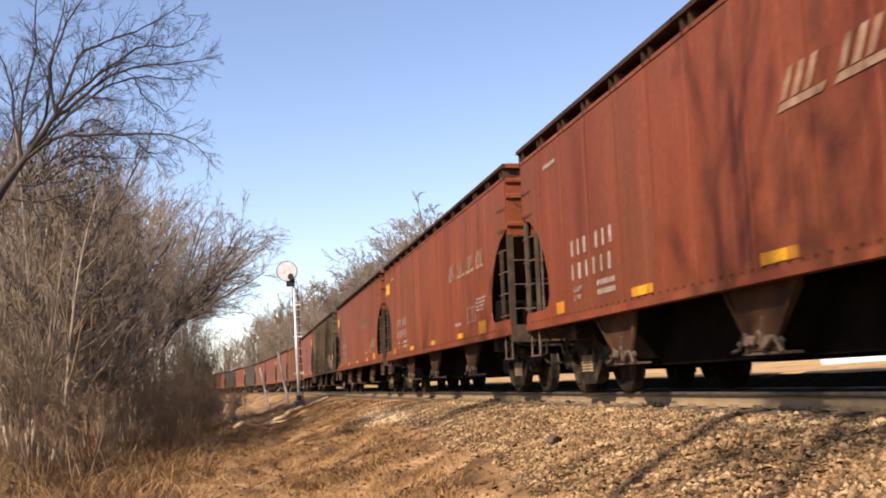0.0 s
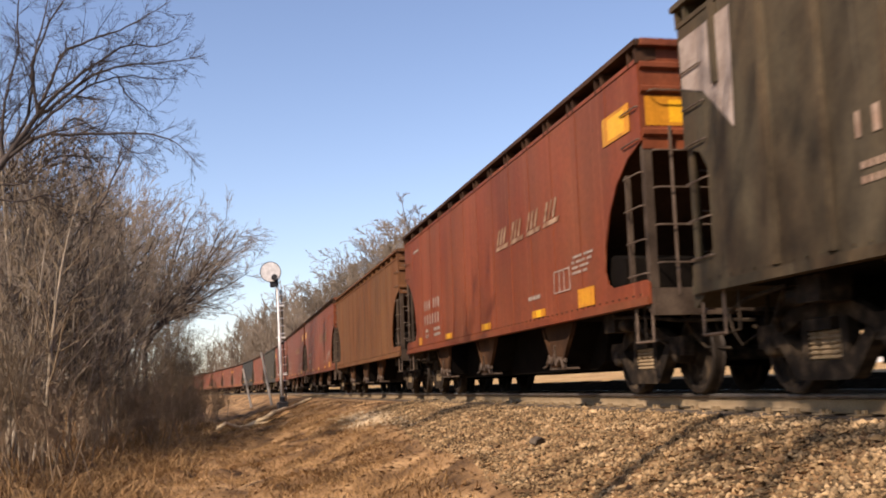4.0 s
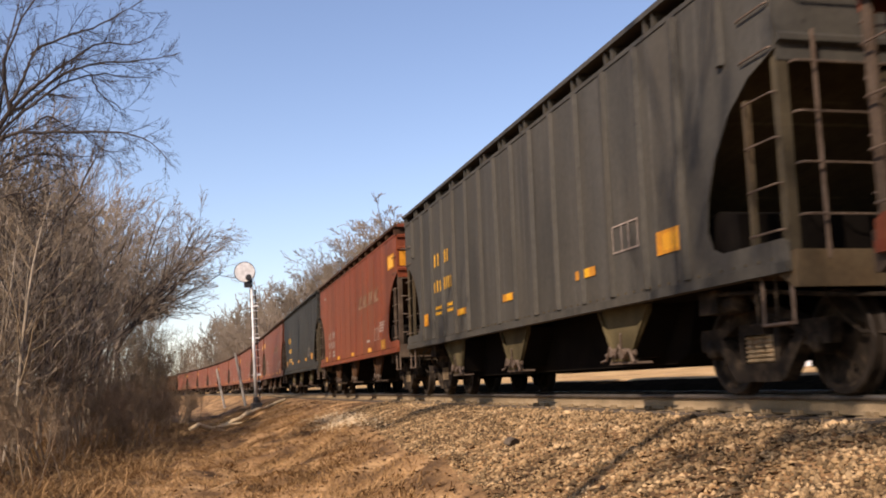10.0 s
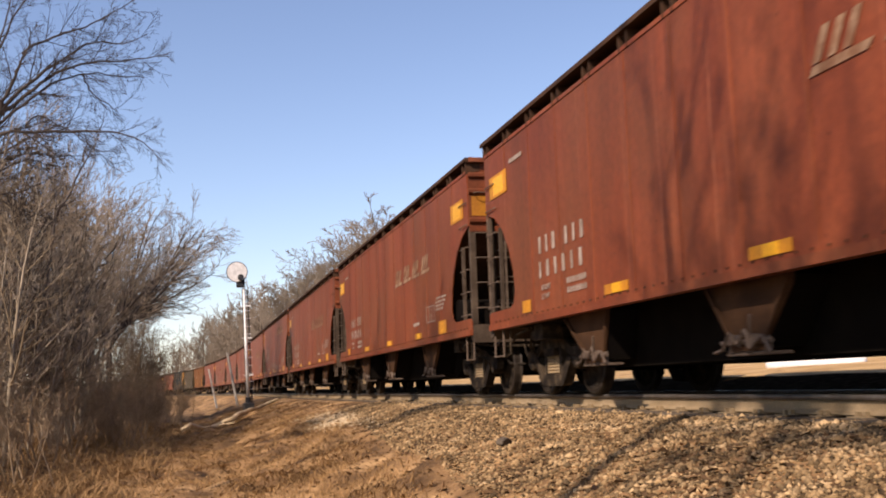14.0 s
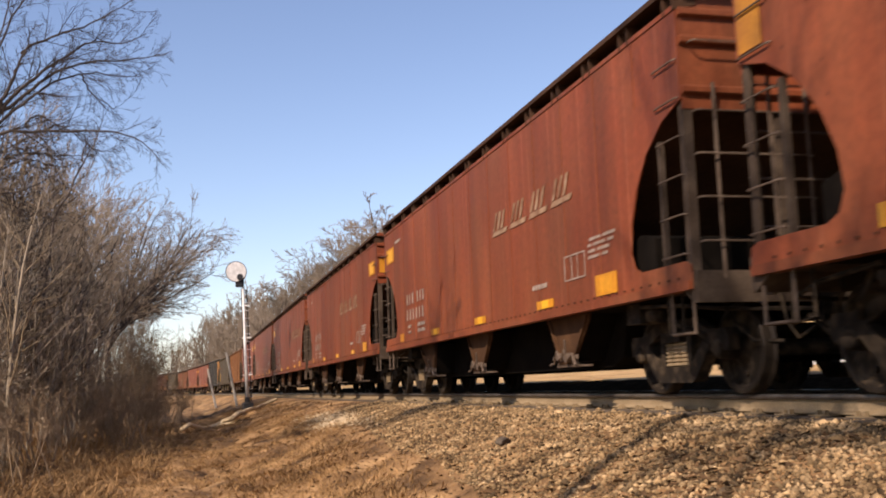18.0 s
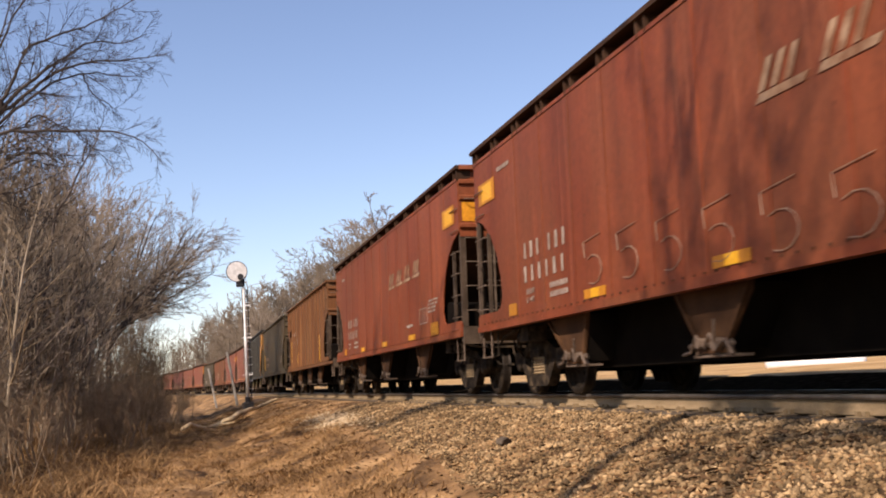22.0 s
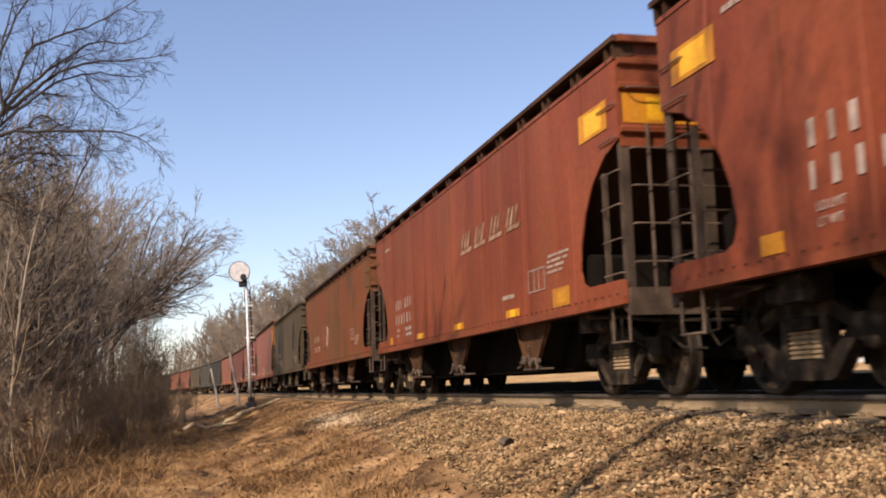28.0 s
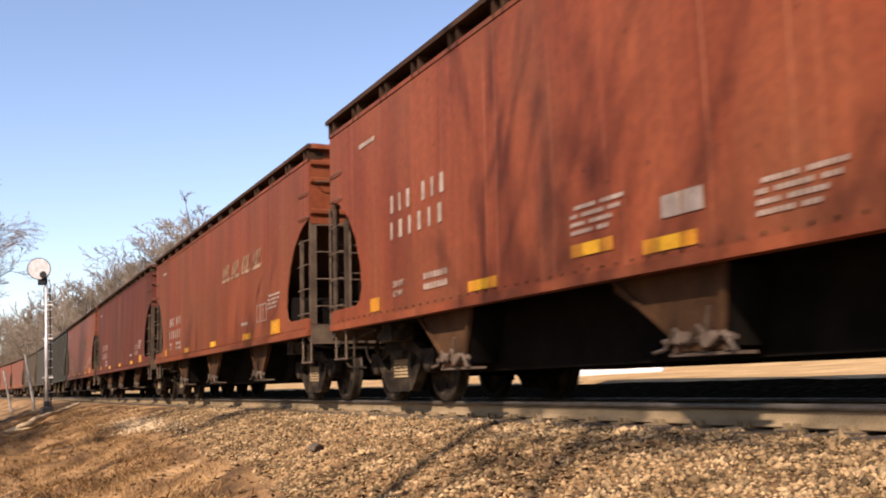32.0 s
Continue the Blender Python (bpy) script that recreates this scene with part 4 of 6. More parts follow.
            for d in (0.24, 0.05, -0.14):
                mark("logo_stroke", b_logo_stroke, CREAM, at + d, 2.43 + up, "cream slanted stroke")
    for on, sgn in ((yellow_far, 1), (yellow_near, -1)):
        if on:
            sheet("end_panel", b_panel, AMBER, sgn * (HALF - 0.76), 3.19, b_panel_core, "amber panel by the end")
            q = put("end_panel", mesh("b_end_panel", b_end_panel), AMBER, car, pose(-0.88, sgn * (HALF - 0.058), 3.19, 0, 0, 0 if sgn > 0 else 180), "amber panel on the end wall")
            put("core", mesh("b_end_panel_core", b_end_panel_core), YELLOW, q)
    if k == 3:
        for i, (y, z, w, h) in enumerate(((-2.7, 1.5, 1.2, 0.8), (-3.9, 1.6, 1.3, 0.9), (-5.0, 1.4, 0.6, 0.5))):
            mark("scribble", b_scribble(5 + i, w, h, 3), WHITE, y, z, "white sprayed scribble", "scribble_%d" % i)
        put("corner_patch", mesh("corner_patch", lambda bm: prism(bm, [(7.5, 3.6), (6.45, 3.6), (6.5, 2.45), (7.05, 2.95), (7.5, 3.1)], "x", -SIDE - 0.011, -SIDE - 0.007)), WHITE, car, None, "white corner patch")
        sheet("reflector", b_big_square, AMBER, -5.65, 1.75)
        for y in (2.5, 0.1, -2.2):
            sheet("reflector", b_reflector, AMBER, y, 1.2)
    if k == 15:
        put("amber_strip", mesh("amber_strip", lambda bm: box(bm, -SIDE - 0.011, -SIDE - 0.0065, 7.14, 7.5, 2.9, 3.6)), AMBER, car, None, "upright amber strip by the end")
    if k == 19:
        for i in range(7):
            mark("scribble", b_five, FADED, 2.7 - i * 0.97, 1.60 - 0.035 * i, "pale sprayed figure", "five")
    if k == 27:
        for z, a in ((1.62, 3.85), (1.50, 3.85)):
            mark("stencil", b_small_lines, WHITE, a, z, "small white stencil lines", "small_lines")
    if k == 26:
        mark("paint_patch", b_patch, PAINT["red"], 2.0, 2.05, "fresher red patch of paint", "paint_patch")
        mark("scribble", b_scribble(15, 0.5, 0.95, 2, 0.008), FADED, 1.1, 2.0, "pale sprayed scribble", "scribble_x")
    if k in (15, 28):
        mark("stencil", b_stencil_lines, WHITE, 0.50, 1.56, "white stencil lines", "stencil_lines")
        for d in (0.125, -0.125):
            mark("plate", b_plate, WHITE, -0.6 + d, 1.47, "small white data plate")
        mark("stencil", b_stencil_lines, WHITE, -1.80, 1.36, "white stencil lines", "stencil_lines")
        sheet("reflector", b_reflector, AMBER, 0.62, 1.30, b_reflector_core)
    if k == 22:
        for d in (-0.15, 0.15):
            sheet("stripe", b_stripe, YELLOW, 5.75 + d, 1.84, label="yellow upright stripe")
        letters([(5.5, 2.6, 3, 0.2, 0.2, 0.4), (4.0, 2.62, 3, 0.2, 0.2, 0.4)], PAINT["rustred"], "faded red block")
    if k in (23, 28):
        put("amber_side", mesh("amber_side" + str(k), (lambda bm: prism(bm, [(-HALF + 0.07, EAVE - 0.07), (-6.0, EAVE - 0.07), (-6.0, FLOOR + 0.1), (-6.08, FLOOR + 0.1), (-6.17, 1.7), (-6.4, 2.1), (-6.8, 2.5), (-7.2, 2.87), (-HALF + 0.07, 3.05)], "x", -SIDE - 0.011, -SIDE - 0.0065))
            if k == 23 else (lambda bm: prism(bm, [(-HALF + 0.07, 3.6), (-6.78, 3.6), (-6.78, 2.55), (-7.15, 2.87), (-HALF + 0.07, 3.06)], "x", -SIDE - 0.011, -SIDE - 0.0065))), AMBER, car, None, "amber painted end of the side")
        put("amber_end", mesh("amber_end", lambda bm: box(bm, -SIDE + 0.04, SIDE - 0.04, -HALF + 0.0, -HALF + 0.056, 2.76, 3.85)), AMBER, car, None, "amber painted end wall")
    for y in (6.15, -6.15):
        WHEELS.extend((k, w, y) for w in add_truck(car, y, k < 31))
    CARS.append((k, car))
    return car


LOGO_AT = {28: -2.0, 0: -0.6, 1: -2.5, 2: -0.9, 6: -1.05, 7: -1.15, 8: -2.1, 10: -1.7, 12: -1.15, 15: -1.95, 17: -1.15, 18: -2.6, 19: -1.0, 20: -1.1, 24: -1.25, 25: -0.7}
RED = "oxide-red open-top steel coal hopper car with streaked sides"
REDY = "oxide-red open-top coal hopper car with amber end panels"
CONSIST = {
    0: ("red", RED, 1, 0, 0, 0, "red"), 1: ("red", REDY, 1, 1, 0, 0, "red"), 2: ("red", REDY, 1, 1, 0, 0, "red"),
    3: ("greybrown", "grey-brown ribbed coal hopper car with pale spray scribbles", 0, 0, 0, 1, "plain"), 4: ("red", REDY, 1, 0, 1, 0, "red"),
    5: ("rust", "orange-brown rusted coal hopper car with dark runs", 0, 0, 0, 0, "none"), 6: ("red", REDY, 1, 1, 0, 0, "red"),
    7: ("red", REDY, 1, 0, 1, 0, "red"), 8: ("red", REDY, 1, 1, 0, 0, "red"), 9: ("grey", "weathered grey ribbed coal hopper car with yellow marks", 0, 0, 0, 1, "black"),
    10: ("red", REDY, 1, 0, 1, 0, "red"), 11: ("black", "faded black coal hopper car with yellow reflectors", 0, 0, 0, 0, "black"),
    12: ("red", REDY, 1, 1, 0, 0, "red"), 13: ("red", REDY, 1, 1, 1, 0, "red"), 14: ("red", REDY, 1, 1, 0, 0, "red"), 15: ("red", RED, 1, 0, 0, 0, "red"),
    16: ("red", REDY, 1, 1, 0, 0, "red"), 17: ("red", REDY, 1, 0, 1, 0, "red"), 18: ("red", REDY, 1, 1, 0, 0, "red"), 19: ("red", REDY, 1, 1, 0, 0, "red"),
    20: ("red", REDY, 1, 0, 1, 0, "red"), 21: ("rust", "orange-brown coal hopper car with paired yellow stripes", 0, 0, 0, 1, "stripes"),
    22: ("greybrown", "dark grey-brown coal hopper car with faint yellow stripes", 0, 0, 0, 0, "plain"),
    23: ("black", "faded black ribbed coal hopper car with an amber end", 0, 0, 0, 1, "plain"), 24: ("red", REDY, 1, 1, 1, 0, "red"),
    25: ("red", REDY, 1, 0, 1, 0, "red"), 26: ("rustred", "patchy rusted red coal hopper car", 0, 0, 0, 0, "plain"),
    27: ("greybrown", "grey-brown coal hopper car with white stencils", 0, 0, 0, 0, "plain"), 28: ("red", REDY, 1, 0, 0, 0, "red"),
    29: ("red", RED, 1, 0, 0, 0, "red"), 30: ("darkred", "sooty red coal hopper car", 0, 0, 0, 0, "red"), 31: ("red", RED, 1, 0, 0, 0, "red"),
    32: ("black", "faded black coal hopper car", 0, 0, 0, 1, "plain"), 33: ("grey", "weathered grey coal hopper car", 0, 0, 0, 1, "plain"),
    34: ("greybrown", "grey-brown coal hopper car", 0, 0, 0, 0, "plain"), 35: ("red", RED, 1, 0, 0, 0, "red"), 36: ("red", RED, 1, 0, 0, 0, "red"),
    37: ("black", "faded black coal hopper car", 0, 0, 0, 0, "plain"), 38: ("red", RED, 1, 0, 0, 0, "red"), 39: ("red", RED, 1, 0, 0, 0, "red"),
    40: ("grey", "weathered grey coal hopper car", 0, 0, 0, 1, "plain"), 41: ("red", RED, 1, 0, 0, 0, "red"),
}
for k, (paint, label, logo, far, near, ribs, dress) in CONSIST.items():
    add_car(k, paint, label, bool(logo), bool(far), bool(near), bool(ribs), dress)

# ---------------------------------------------------------------- motion of the train
PITCH = 16.15
TRAVEL = [
    (0, -16.02),
    (1, -2.45),
    (2, 11.23),
    (3.5, 32.01),
    (6, 67.38),
    (7, 81.30),
    (8, 95.09),
    (9, 109.22),
    (11, 136.86),
    (12, 150.86),
    (13, 164.78),
    (14, 178.47),
    (17, 220.65),
    (18, 234.61),
    (20, 262.80),
    (22, 290.91),
    (23, 305.38),
    (24, 320.24),
    (25.5, 342.73),
    (27.5, 371.14),
    (29, 393.24),
    (30, 408.39),
    (31, 423.52),
    (32, 438.11),
]
TRAVEL_T, TRAVEL_D = [a for a, _ in TRAVEL], [b for _, b in TRAVEL]


def travelled(t):
    """Metres that the train has come, smoothly between the rows."""
    i = max(0, min(len(TRAVEL) - 2, int(np.searchsorted(TRAVEL_T, t)) - 1))
    slope = []
    for j in (i, i + 1):
        a, b = max(0, j - 1), min(len(TRAVEL) - 1, j + 1)
        slope.append((TRAVEL_D[b] - TRAVEL_D[a]) / (TRAVEL_T[b] - TRAVEL_T[a]))
    h = TRAVEL_T[i + 1] - TRAVEL_T[i]
    s = (t - TRAVEL_T[i]) / h
    return ((2 * s ** 3 - 3 * s ** 2 + 1) * TRAVEL_D[i] + (s ** 3 - 2 * s ** 2 + s) * h * slope[0] + (3 * s ** 2 - 2 * s ** 3) * TRAVEL_D[i + 1]
            + (s ** 3 - s ** 2) * h * slope[1])


def car_place(k, t):
    return PITCH * k - travelled(t) - HALF


def motions():
    for k, car in CARS:
        walk(car, [(t, line_pose(car_place(k, t))) for t in np.arange(0, 32.01, 0.5)])
    for k, w, y in WHEELS:
        here = Matrix.Translation(w.matrix_basis.translation)
        turns = [i / FPS for i in range(0, 32 * FPS + 1) if -6 < car_place(k, i / FPS) + y < 40]
        if not turns:
            continue
        base = travelled(turns[0])
        rows = [(t, here @ pose(0, 0, 0, math.degrees((travelled(t) - base) / WHEEL_R))) for t in turns]
        if turns[0] > 0:
            rows.insert(0, (0, rows[0][1]))
        if turns[-1] < 32:
            rows.append((32, rows[-1][1]))
        walk(w, rows)

# ---------------------------------------------------------------- signal and posts beside the line
SIGNAL_AT = Vector((2.55, 45.0, 0.0))


def add_signal():
    base = float(ground_z(SIGNAL_AT.x, SIGNAL_AT.y))
    sig = tagged(new("railway_signal"), "silver mast signal with a round disc head on a ladder mast", "railway signal")
    sig.matrix_basis = pose(SIGNAL_AT.x, SIGNAL_AT.y, 0, 0, -2.0, 0)
    bm = bmesh.new()
    box(bm, -0.24, 0.24, -0.24, 0.24, base - 0.3, -0.30)
    part("foundation", bm, DARK_BARK, sig, "dark weathered foundation block", bevel=0.02)
    bm = bmesh.new()
    lathe(bm, [(-0.30, 0.22), (-0.27, 0.22), (-0.26, 0.13), (-0.05, 0.12)], "z", (0, 0, 0), 12)
    part("mast_base", bm, SIGNAL_BLACK, sig, "black cast mast base")
    bm = bmesh.new()
    lathe(bm, [(-0.3, 0.07), (2.6, 0.065), (2.62, 0.05), (5.35, 0.045)], "z", (0, 0, 0), 14)
    part("mast", bm, SILVER, sig, smooth=True)
    for x in (-0.055, 0.17):
        bm = bmesh.new()
        box(bm, x - 0.026, x + 0.026, 0.10, 0.125, -0.25, 4.6)
        part("ladder_rail", bm, SIGNAL_BLACK, sig, "dark ladder rail")
    for i in range(14):
        bm = bmesh.new()
        tube(bm, [(-0.055, 0.112, -0.05 + i * 0.34), (0.24, 0.112, -0.05 + i * 0.34)], 0.018, 5)
        part("ladder_rung", bm, SILVER, sig)
    for z in (0.9, 2.5, 3.9):
        bm = bmesh.new()
        box(bm, -0.02, 0.26, -0.02, 0.11, z - 0.025, z + 0.025)
        box(bm, -0.16, -0.02, -0.012, 0.012, z - 0.012, z + 0.012)
        part("ladder_bracket", bm, SILVER, sig)
    bm = bmesh.new()
    lathe(bm, [(-0.012, 0.02), (-0.012, 0.43), (0.0, 0.445), (0.012, 0.43), (0.012, 0.02)], "y", (-0.26, -0.16, 5.38), 32)
    disc = part("disc", bm, DISC, sig, "weathered round signal disc", smooth=False)
    bm = bmesh.new()
    pts = [(-0.26 + 0.44 * math.cos(a), -0.16, 5.38 + 0.44 * math.sin(a)) for a in np.linspace(0, math.tau, 33)]
    tube(bm, pts, 0.022, 5)
    part("rim", bm, SIGNAL_BLACK, disc, "thin dark rim")
    bm = bmesh.new()
    lathe(bm, [(-0.30, 0.12), (-0.28, 0.13), (0.0, 0.12), (0.0, 0.02)], "y", (-0.12, -0.17, 5.12), 14)
    part("hood", bm, SIGNAL_BLACK, disc, "black lens hood")
    bm = bmesh.new()
    box(bm, -0.30, 0.06, -0.13, 0.16, 4.72, 5.28)
    part("lamp_case", bm, SIGNAL_BLACK, sig, "black lamp case", bevel=0.03)
    bm = bmesh.new()
    box(bm, -0.2, 0.2, -0.56, -0.36, base + 0.0, base + 0.55)
    box(bm, -0.22, 0.22, -0.58, -0.34, base + 0.55, base + 0.59)
    part("relay_box", bm, SIGNAL_BLACK, sig, "dark relay box", bevel=0.01)


add_signal()
for x, y, lean, tall in ((2.1, 76.0, -12, 2.9), (3.0, 64.0, -11, 3.3)):
    bm = bmesh.new()
    tube(bm, [(0, 0, -0.3), (0.0, 0, tall * 0.5), (0.01, 0, tall)], [0.085, 0.08, 0.07], 8)
    post = part("leaning_post", bm, CONCRETE)
    post.matrix_basis = pose(x, y, float(ground_z(x, y)), 0, lean, 0)
    tagged(post, "pale bare post leaning beside the line", "post", "leaning posts by the line")

bm = bmesh.new()
pts = []
for s in np.linspace(0, 1, 16):
    x, y = -0.15 + 4.1 * s, 40 + 6.5 * s + 0.6 * math.sin(s * 9) + 0.25 * math.sin(s * 23)
    pts.append((x, y, float(ground_z(x, y)) + 0.17 + 0.03 * math.sin(s * 13)))
tube(bm, pts, [0.066 + 0.04 * math.sin(math.pi * min(1, 0.15 + s)) for s in np.linspace(0, 1, 16)], 8)
tube(bm, [pts[5], (pts[5][0] + 0.5, pts[5][1] - 0.9, pts[5][2] + 0.10), (pts[5][0] + 1.4, pts[5][1] - 1.2, pts[5][2] + 0.22)], [0.07, 0.05, 0.02], 6)
tagged(part("fallen_log", bm, PALE_WOOD, smooth=True), "long bleached crooked log lying on the bank", "log")

bm = bmesh.new()
prism(bm, [(-0.09, 0.0), (-0.07, 0.05), (0.02, 0.075), (0.10, 0.04), (0.11, -0.01), (0.0, -0.03)], "y", -0.045, 0.05)
chunk = part("wood_chunk", bm, TIE_WOOD, bevel=0.008)
chunk.matrix_basis = pose(3.42, 11.02, float(ground_z(3.42, 11.02)) + 0.03, 8, 0, 35)
tagged(chunk, "broken brown lump of wood on the ballast", "wood")

# white gas tank on the far bank, seen under the cars
tank = tagged(new("storage_tank"), "white horizontal gas tank with valves beyond the track", "tank")
tank.matrix_basis = pose(16.2, 24.0, float(ground_z(16.2, 24.0)) - 0.30, 0, 0, -34)
bm = bmesh.new()
lathe(bm, [(-1.28, 0.02), (-1.26, 0.12), (-1.19, 0.22), (-1.06, 0.29), (-0.95, 0.31), (0.95, 0.31), (1.06, 0.29), (1.19, 0.22), (1.26, 0.12), (1.28, 0.02)], "x", (0, 0, 0.42), 24)
part("shell", bm, TANK_WHITE, tank, smooth=True)
for x in (-0.75, 0.75):
    bm = bmesh.new()
    box(bm, x - 0.06, x + 0.06, -0.22, 0.22, -0.05, 0.19)
    part("foot", bm, CONCRETE, tank)
for x in (0.52, 0.86):
    bm = bmesh.new()
    lathe(bm, [(0.70, 0.05), (0.86, 0.05), (0.88, 0.09), (0.96, 0.10), (1.0, 0.04)], "z", (x, 0, 0), 12)
    part("valve", bm, TANK_WHITE, tank)

# ---------------------------------------------------------------- trees
rng = np.random.default_rng(7)


def grow(seed, start, way, length, radius, depth, spread, lift, kids, taper=0.72, bend=0.22, thin=0.0035, level=0, bare=0.45):
    """Branch pieces (from, to, radius, radius, level) of a bare tree; the first limb is bare of boughs over its lower part."""
    r = np.random.default_rng(seed)
    out = []
    todo = [(np.array(start, float), np.array(way, float) / np.linalg.norm(way), length, radius, level)]
    while todo:
        p, d, ln, rad, lev = todo.pop()
        n = 7 if lev == 0 else (6 if lev == 1 else (4 if lev < depth else 1))
        end = max(thin, rad * (0.16 if lev == 0 else 0.3))
        r1 = rad
        for i in range(n):
            d = d + r.normal(0, bend * (0.4 if lev == 0 else 1), 3) + np.array([0, 0, lift * (0.05 if lev == 0 else 0.12)])
            d /= np.linalg.norm(d)
            q = p + d * ln / n
            r2 = rad + (end - rad) * (i + 1) / n
            out.append((p, q, r1, r2, lev))
            p, r1 = q, r2
            share = (i + 1) / n
            if lev < depth and (lev > level or share > bare):
                k = kids[lev] / (n * (1 - bare) if lev == level else n)
                for _ in range(int(k) + (r.random() < k % 1)):
                    a = r.normal(0, 1, 3)
                    a -= d * a.dot(d)
                    a /= np.linalg.norm(a) + 1e-9
                    s = spread * (0.6 + 0.8 * r.random())
                    c = d * math.cos(s) + a * math.sin(s)
                    f = r.uniform(0.0, 1)
                    todo.append((p - d * ln / n * f, c / np.linalg.norm(c), ln * taper * (0.6 + 0.5 * r.random()) * (1.1 - 0.35 * share), max(thin, r2 * (0.45 + 0.25 * r.random())), lev + 1))
    return out


def limbs(name, pieces, mat, sides=3):
    a = np.array([p[0] for p in pieces])
    b = np.array([p[1] for p in pieces])
    ra, rb = np.array([p[2] for p in pieces]), np.array([p[3] for p in pieces])
    d = b - a
    d /= np.linalg.norm(d, axis=1)[:, None] + 1e-9
    h = np.where(np.abs(d[:, 2:3]) > 0.9, [[1.0, 0, 0]], [[0, 0, 1.0]])
    s = np.cross(d, h)
    s /= np.linalg.norm(s, axis=1)[:, None]
    u = np.cross(d, s)
    n = len(pieces)
    v = np.zeros((n, 2 * sides, 3))
    for i in range(sides):
        c = s * math.cos(i * math.tau / sides) + u * math.sin(i * math.tau / sides)
        v[:, i] = a + c * ra[:, None]
        v[:, sides + i] = b + c * rb[:, None]
    base = np.arange(n)[:, None] * 2 * sides
    f = np.concatenate([base + np.array([[i, (i + 1) % sides, sides + (i + 1) % sides, sides + i]]) for i in range(sides)])
    ob = cloud(name, v.reshape(-1, 3), f, mat)
    ob.data.polygons.foreach_set("use_smooth", [True] * len(ob.data.polygons))
    return ob


def make_tree(name, pieces, bark, twig, label, category, group, split=1):
    tree = tagged(new(name), label, category, group)
    low = [p for p in pieces if p[4] < split]
    high = [p for p in pieces if p[4] >= split]
    if low:
        trunk = limbs("trunk", low, bark, 7)
        trunk.parent = tree
    crown = tagged(limbs("crown", high, twig, 3), kind="stuff")
    crown.parent = tree
    return tree


def plant(template, places):
    """Puts a tree and its copies at places (x, y, turn, lean, height)."""
    tall = max(v.co.z for part_ob in template.children for v in part_ob.data.vertices)
    for i, (x, y, turn, lean, height) in enumerate(places):
        size = height / tall
        template.scale = (size,) * 3
        m = pose(x, y, float(ground_z(x, y)) - 0.06, 0, lean, turn)
        if i == len(places) - 1:
            template.matrix_basis = m @ Matrix.Diagonal((size, size, size, 1))
        else:
            copy_thing(template, m)


WOOD, THICKET, FAR_WOOD = "trees along the line", "bare shrubs of the thicket", "trees on the far bank"
# the large tree whose limbs reach into the sky
BIG_X, BIG_Y = -5.00, 20.0
foot = np.array([BIG_X, BIG_Y, float(ground_z(BIG_X, BIG_Y)) - 0.06])


def bough(seed, points, radius, shoots, first=0.3, long=1.45):
    """One arching limb through a few bends, with twigs that leave it on all sides."""
    r = np.random.default_rng(seed)
    pts = np.array(points, float) - foot
    s = np.concatenate([[0], np.cumsum(np.linalg.norm(np.diff(pts, axis=0), axis=1))])
    t = np.linspace(0, s[-1], 22)
    path = np.stack([np.interp(t, s, pts[:, i]) for i in range(3)], 1)
    for _ in range(2):
        path[1:-1] = (path[:-2] + 2 * path[1:-1] + path[2:]) / 4
    path[1:] += np.cumsum(r.normal(0, 0.018, (21, 3)), 0)
    rad = np.linspace(radius, 0.006, 22)
    out = [(path[i], path[i + 1], rad[i], rad[i + 1], 1) for i in range(21)]
    for i in range(shoots):
        f = first + (1 - first) * (i + r.random()) / shoots
        k = min(20, int(f * 21))
        d = path[k + 1] - path[k]
        d /= np.linalg.norm(d)
        side = r.normal(0, 1, 3) * [1, 1, 0.9] + [0, 0, 0.25]
        side -= d * side.dot(d)
        side /= np.linalg.norm(side)
        w = r.uniform(0.5, 1.0)
        out += grow(seed * 50 + i, path[k], d * math.cos(w) + side * math.sin(w), long * (1.15 - 0.65 * f) * r.uniform(0.6, 1.1), max(0.006, rad[k] * 0.5), 4, 0.62, -0.08, [0, 0, 7, 3.2], 0.56, 0.10, 0.0026, 2, 0.12)
    return out


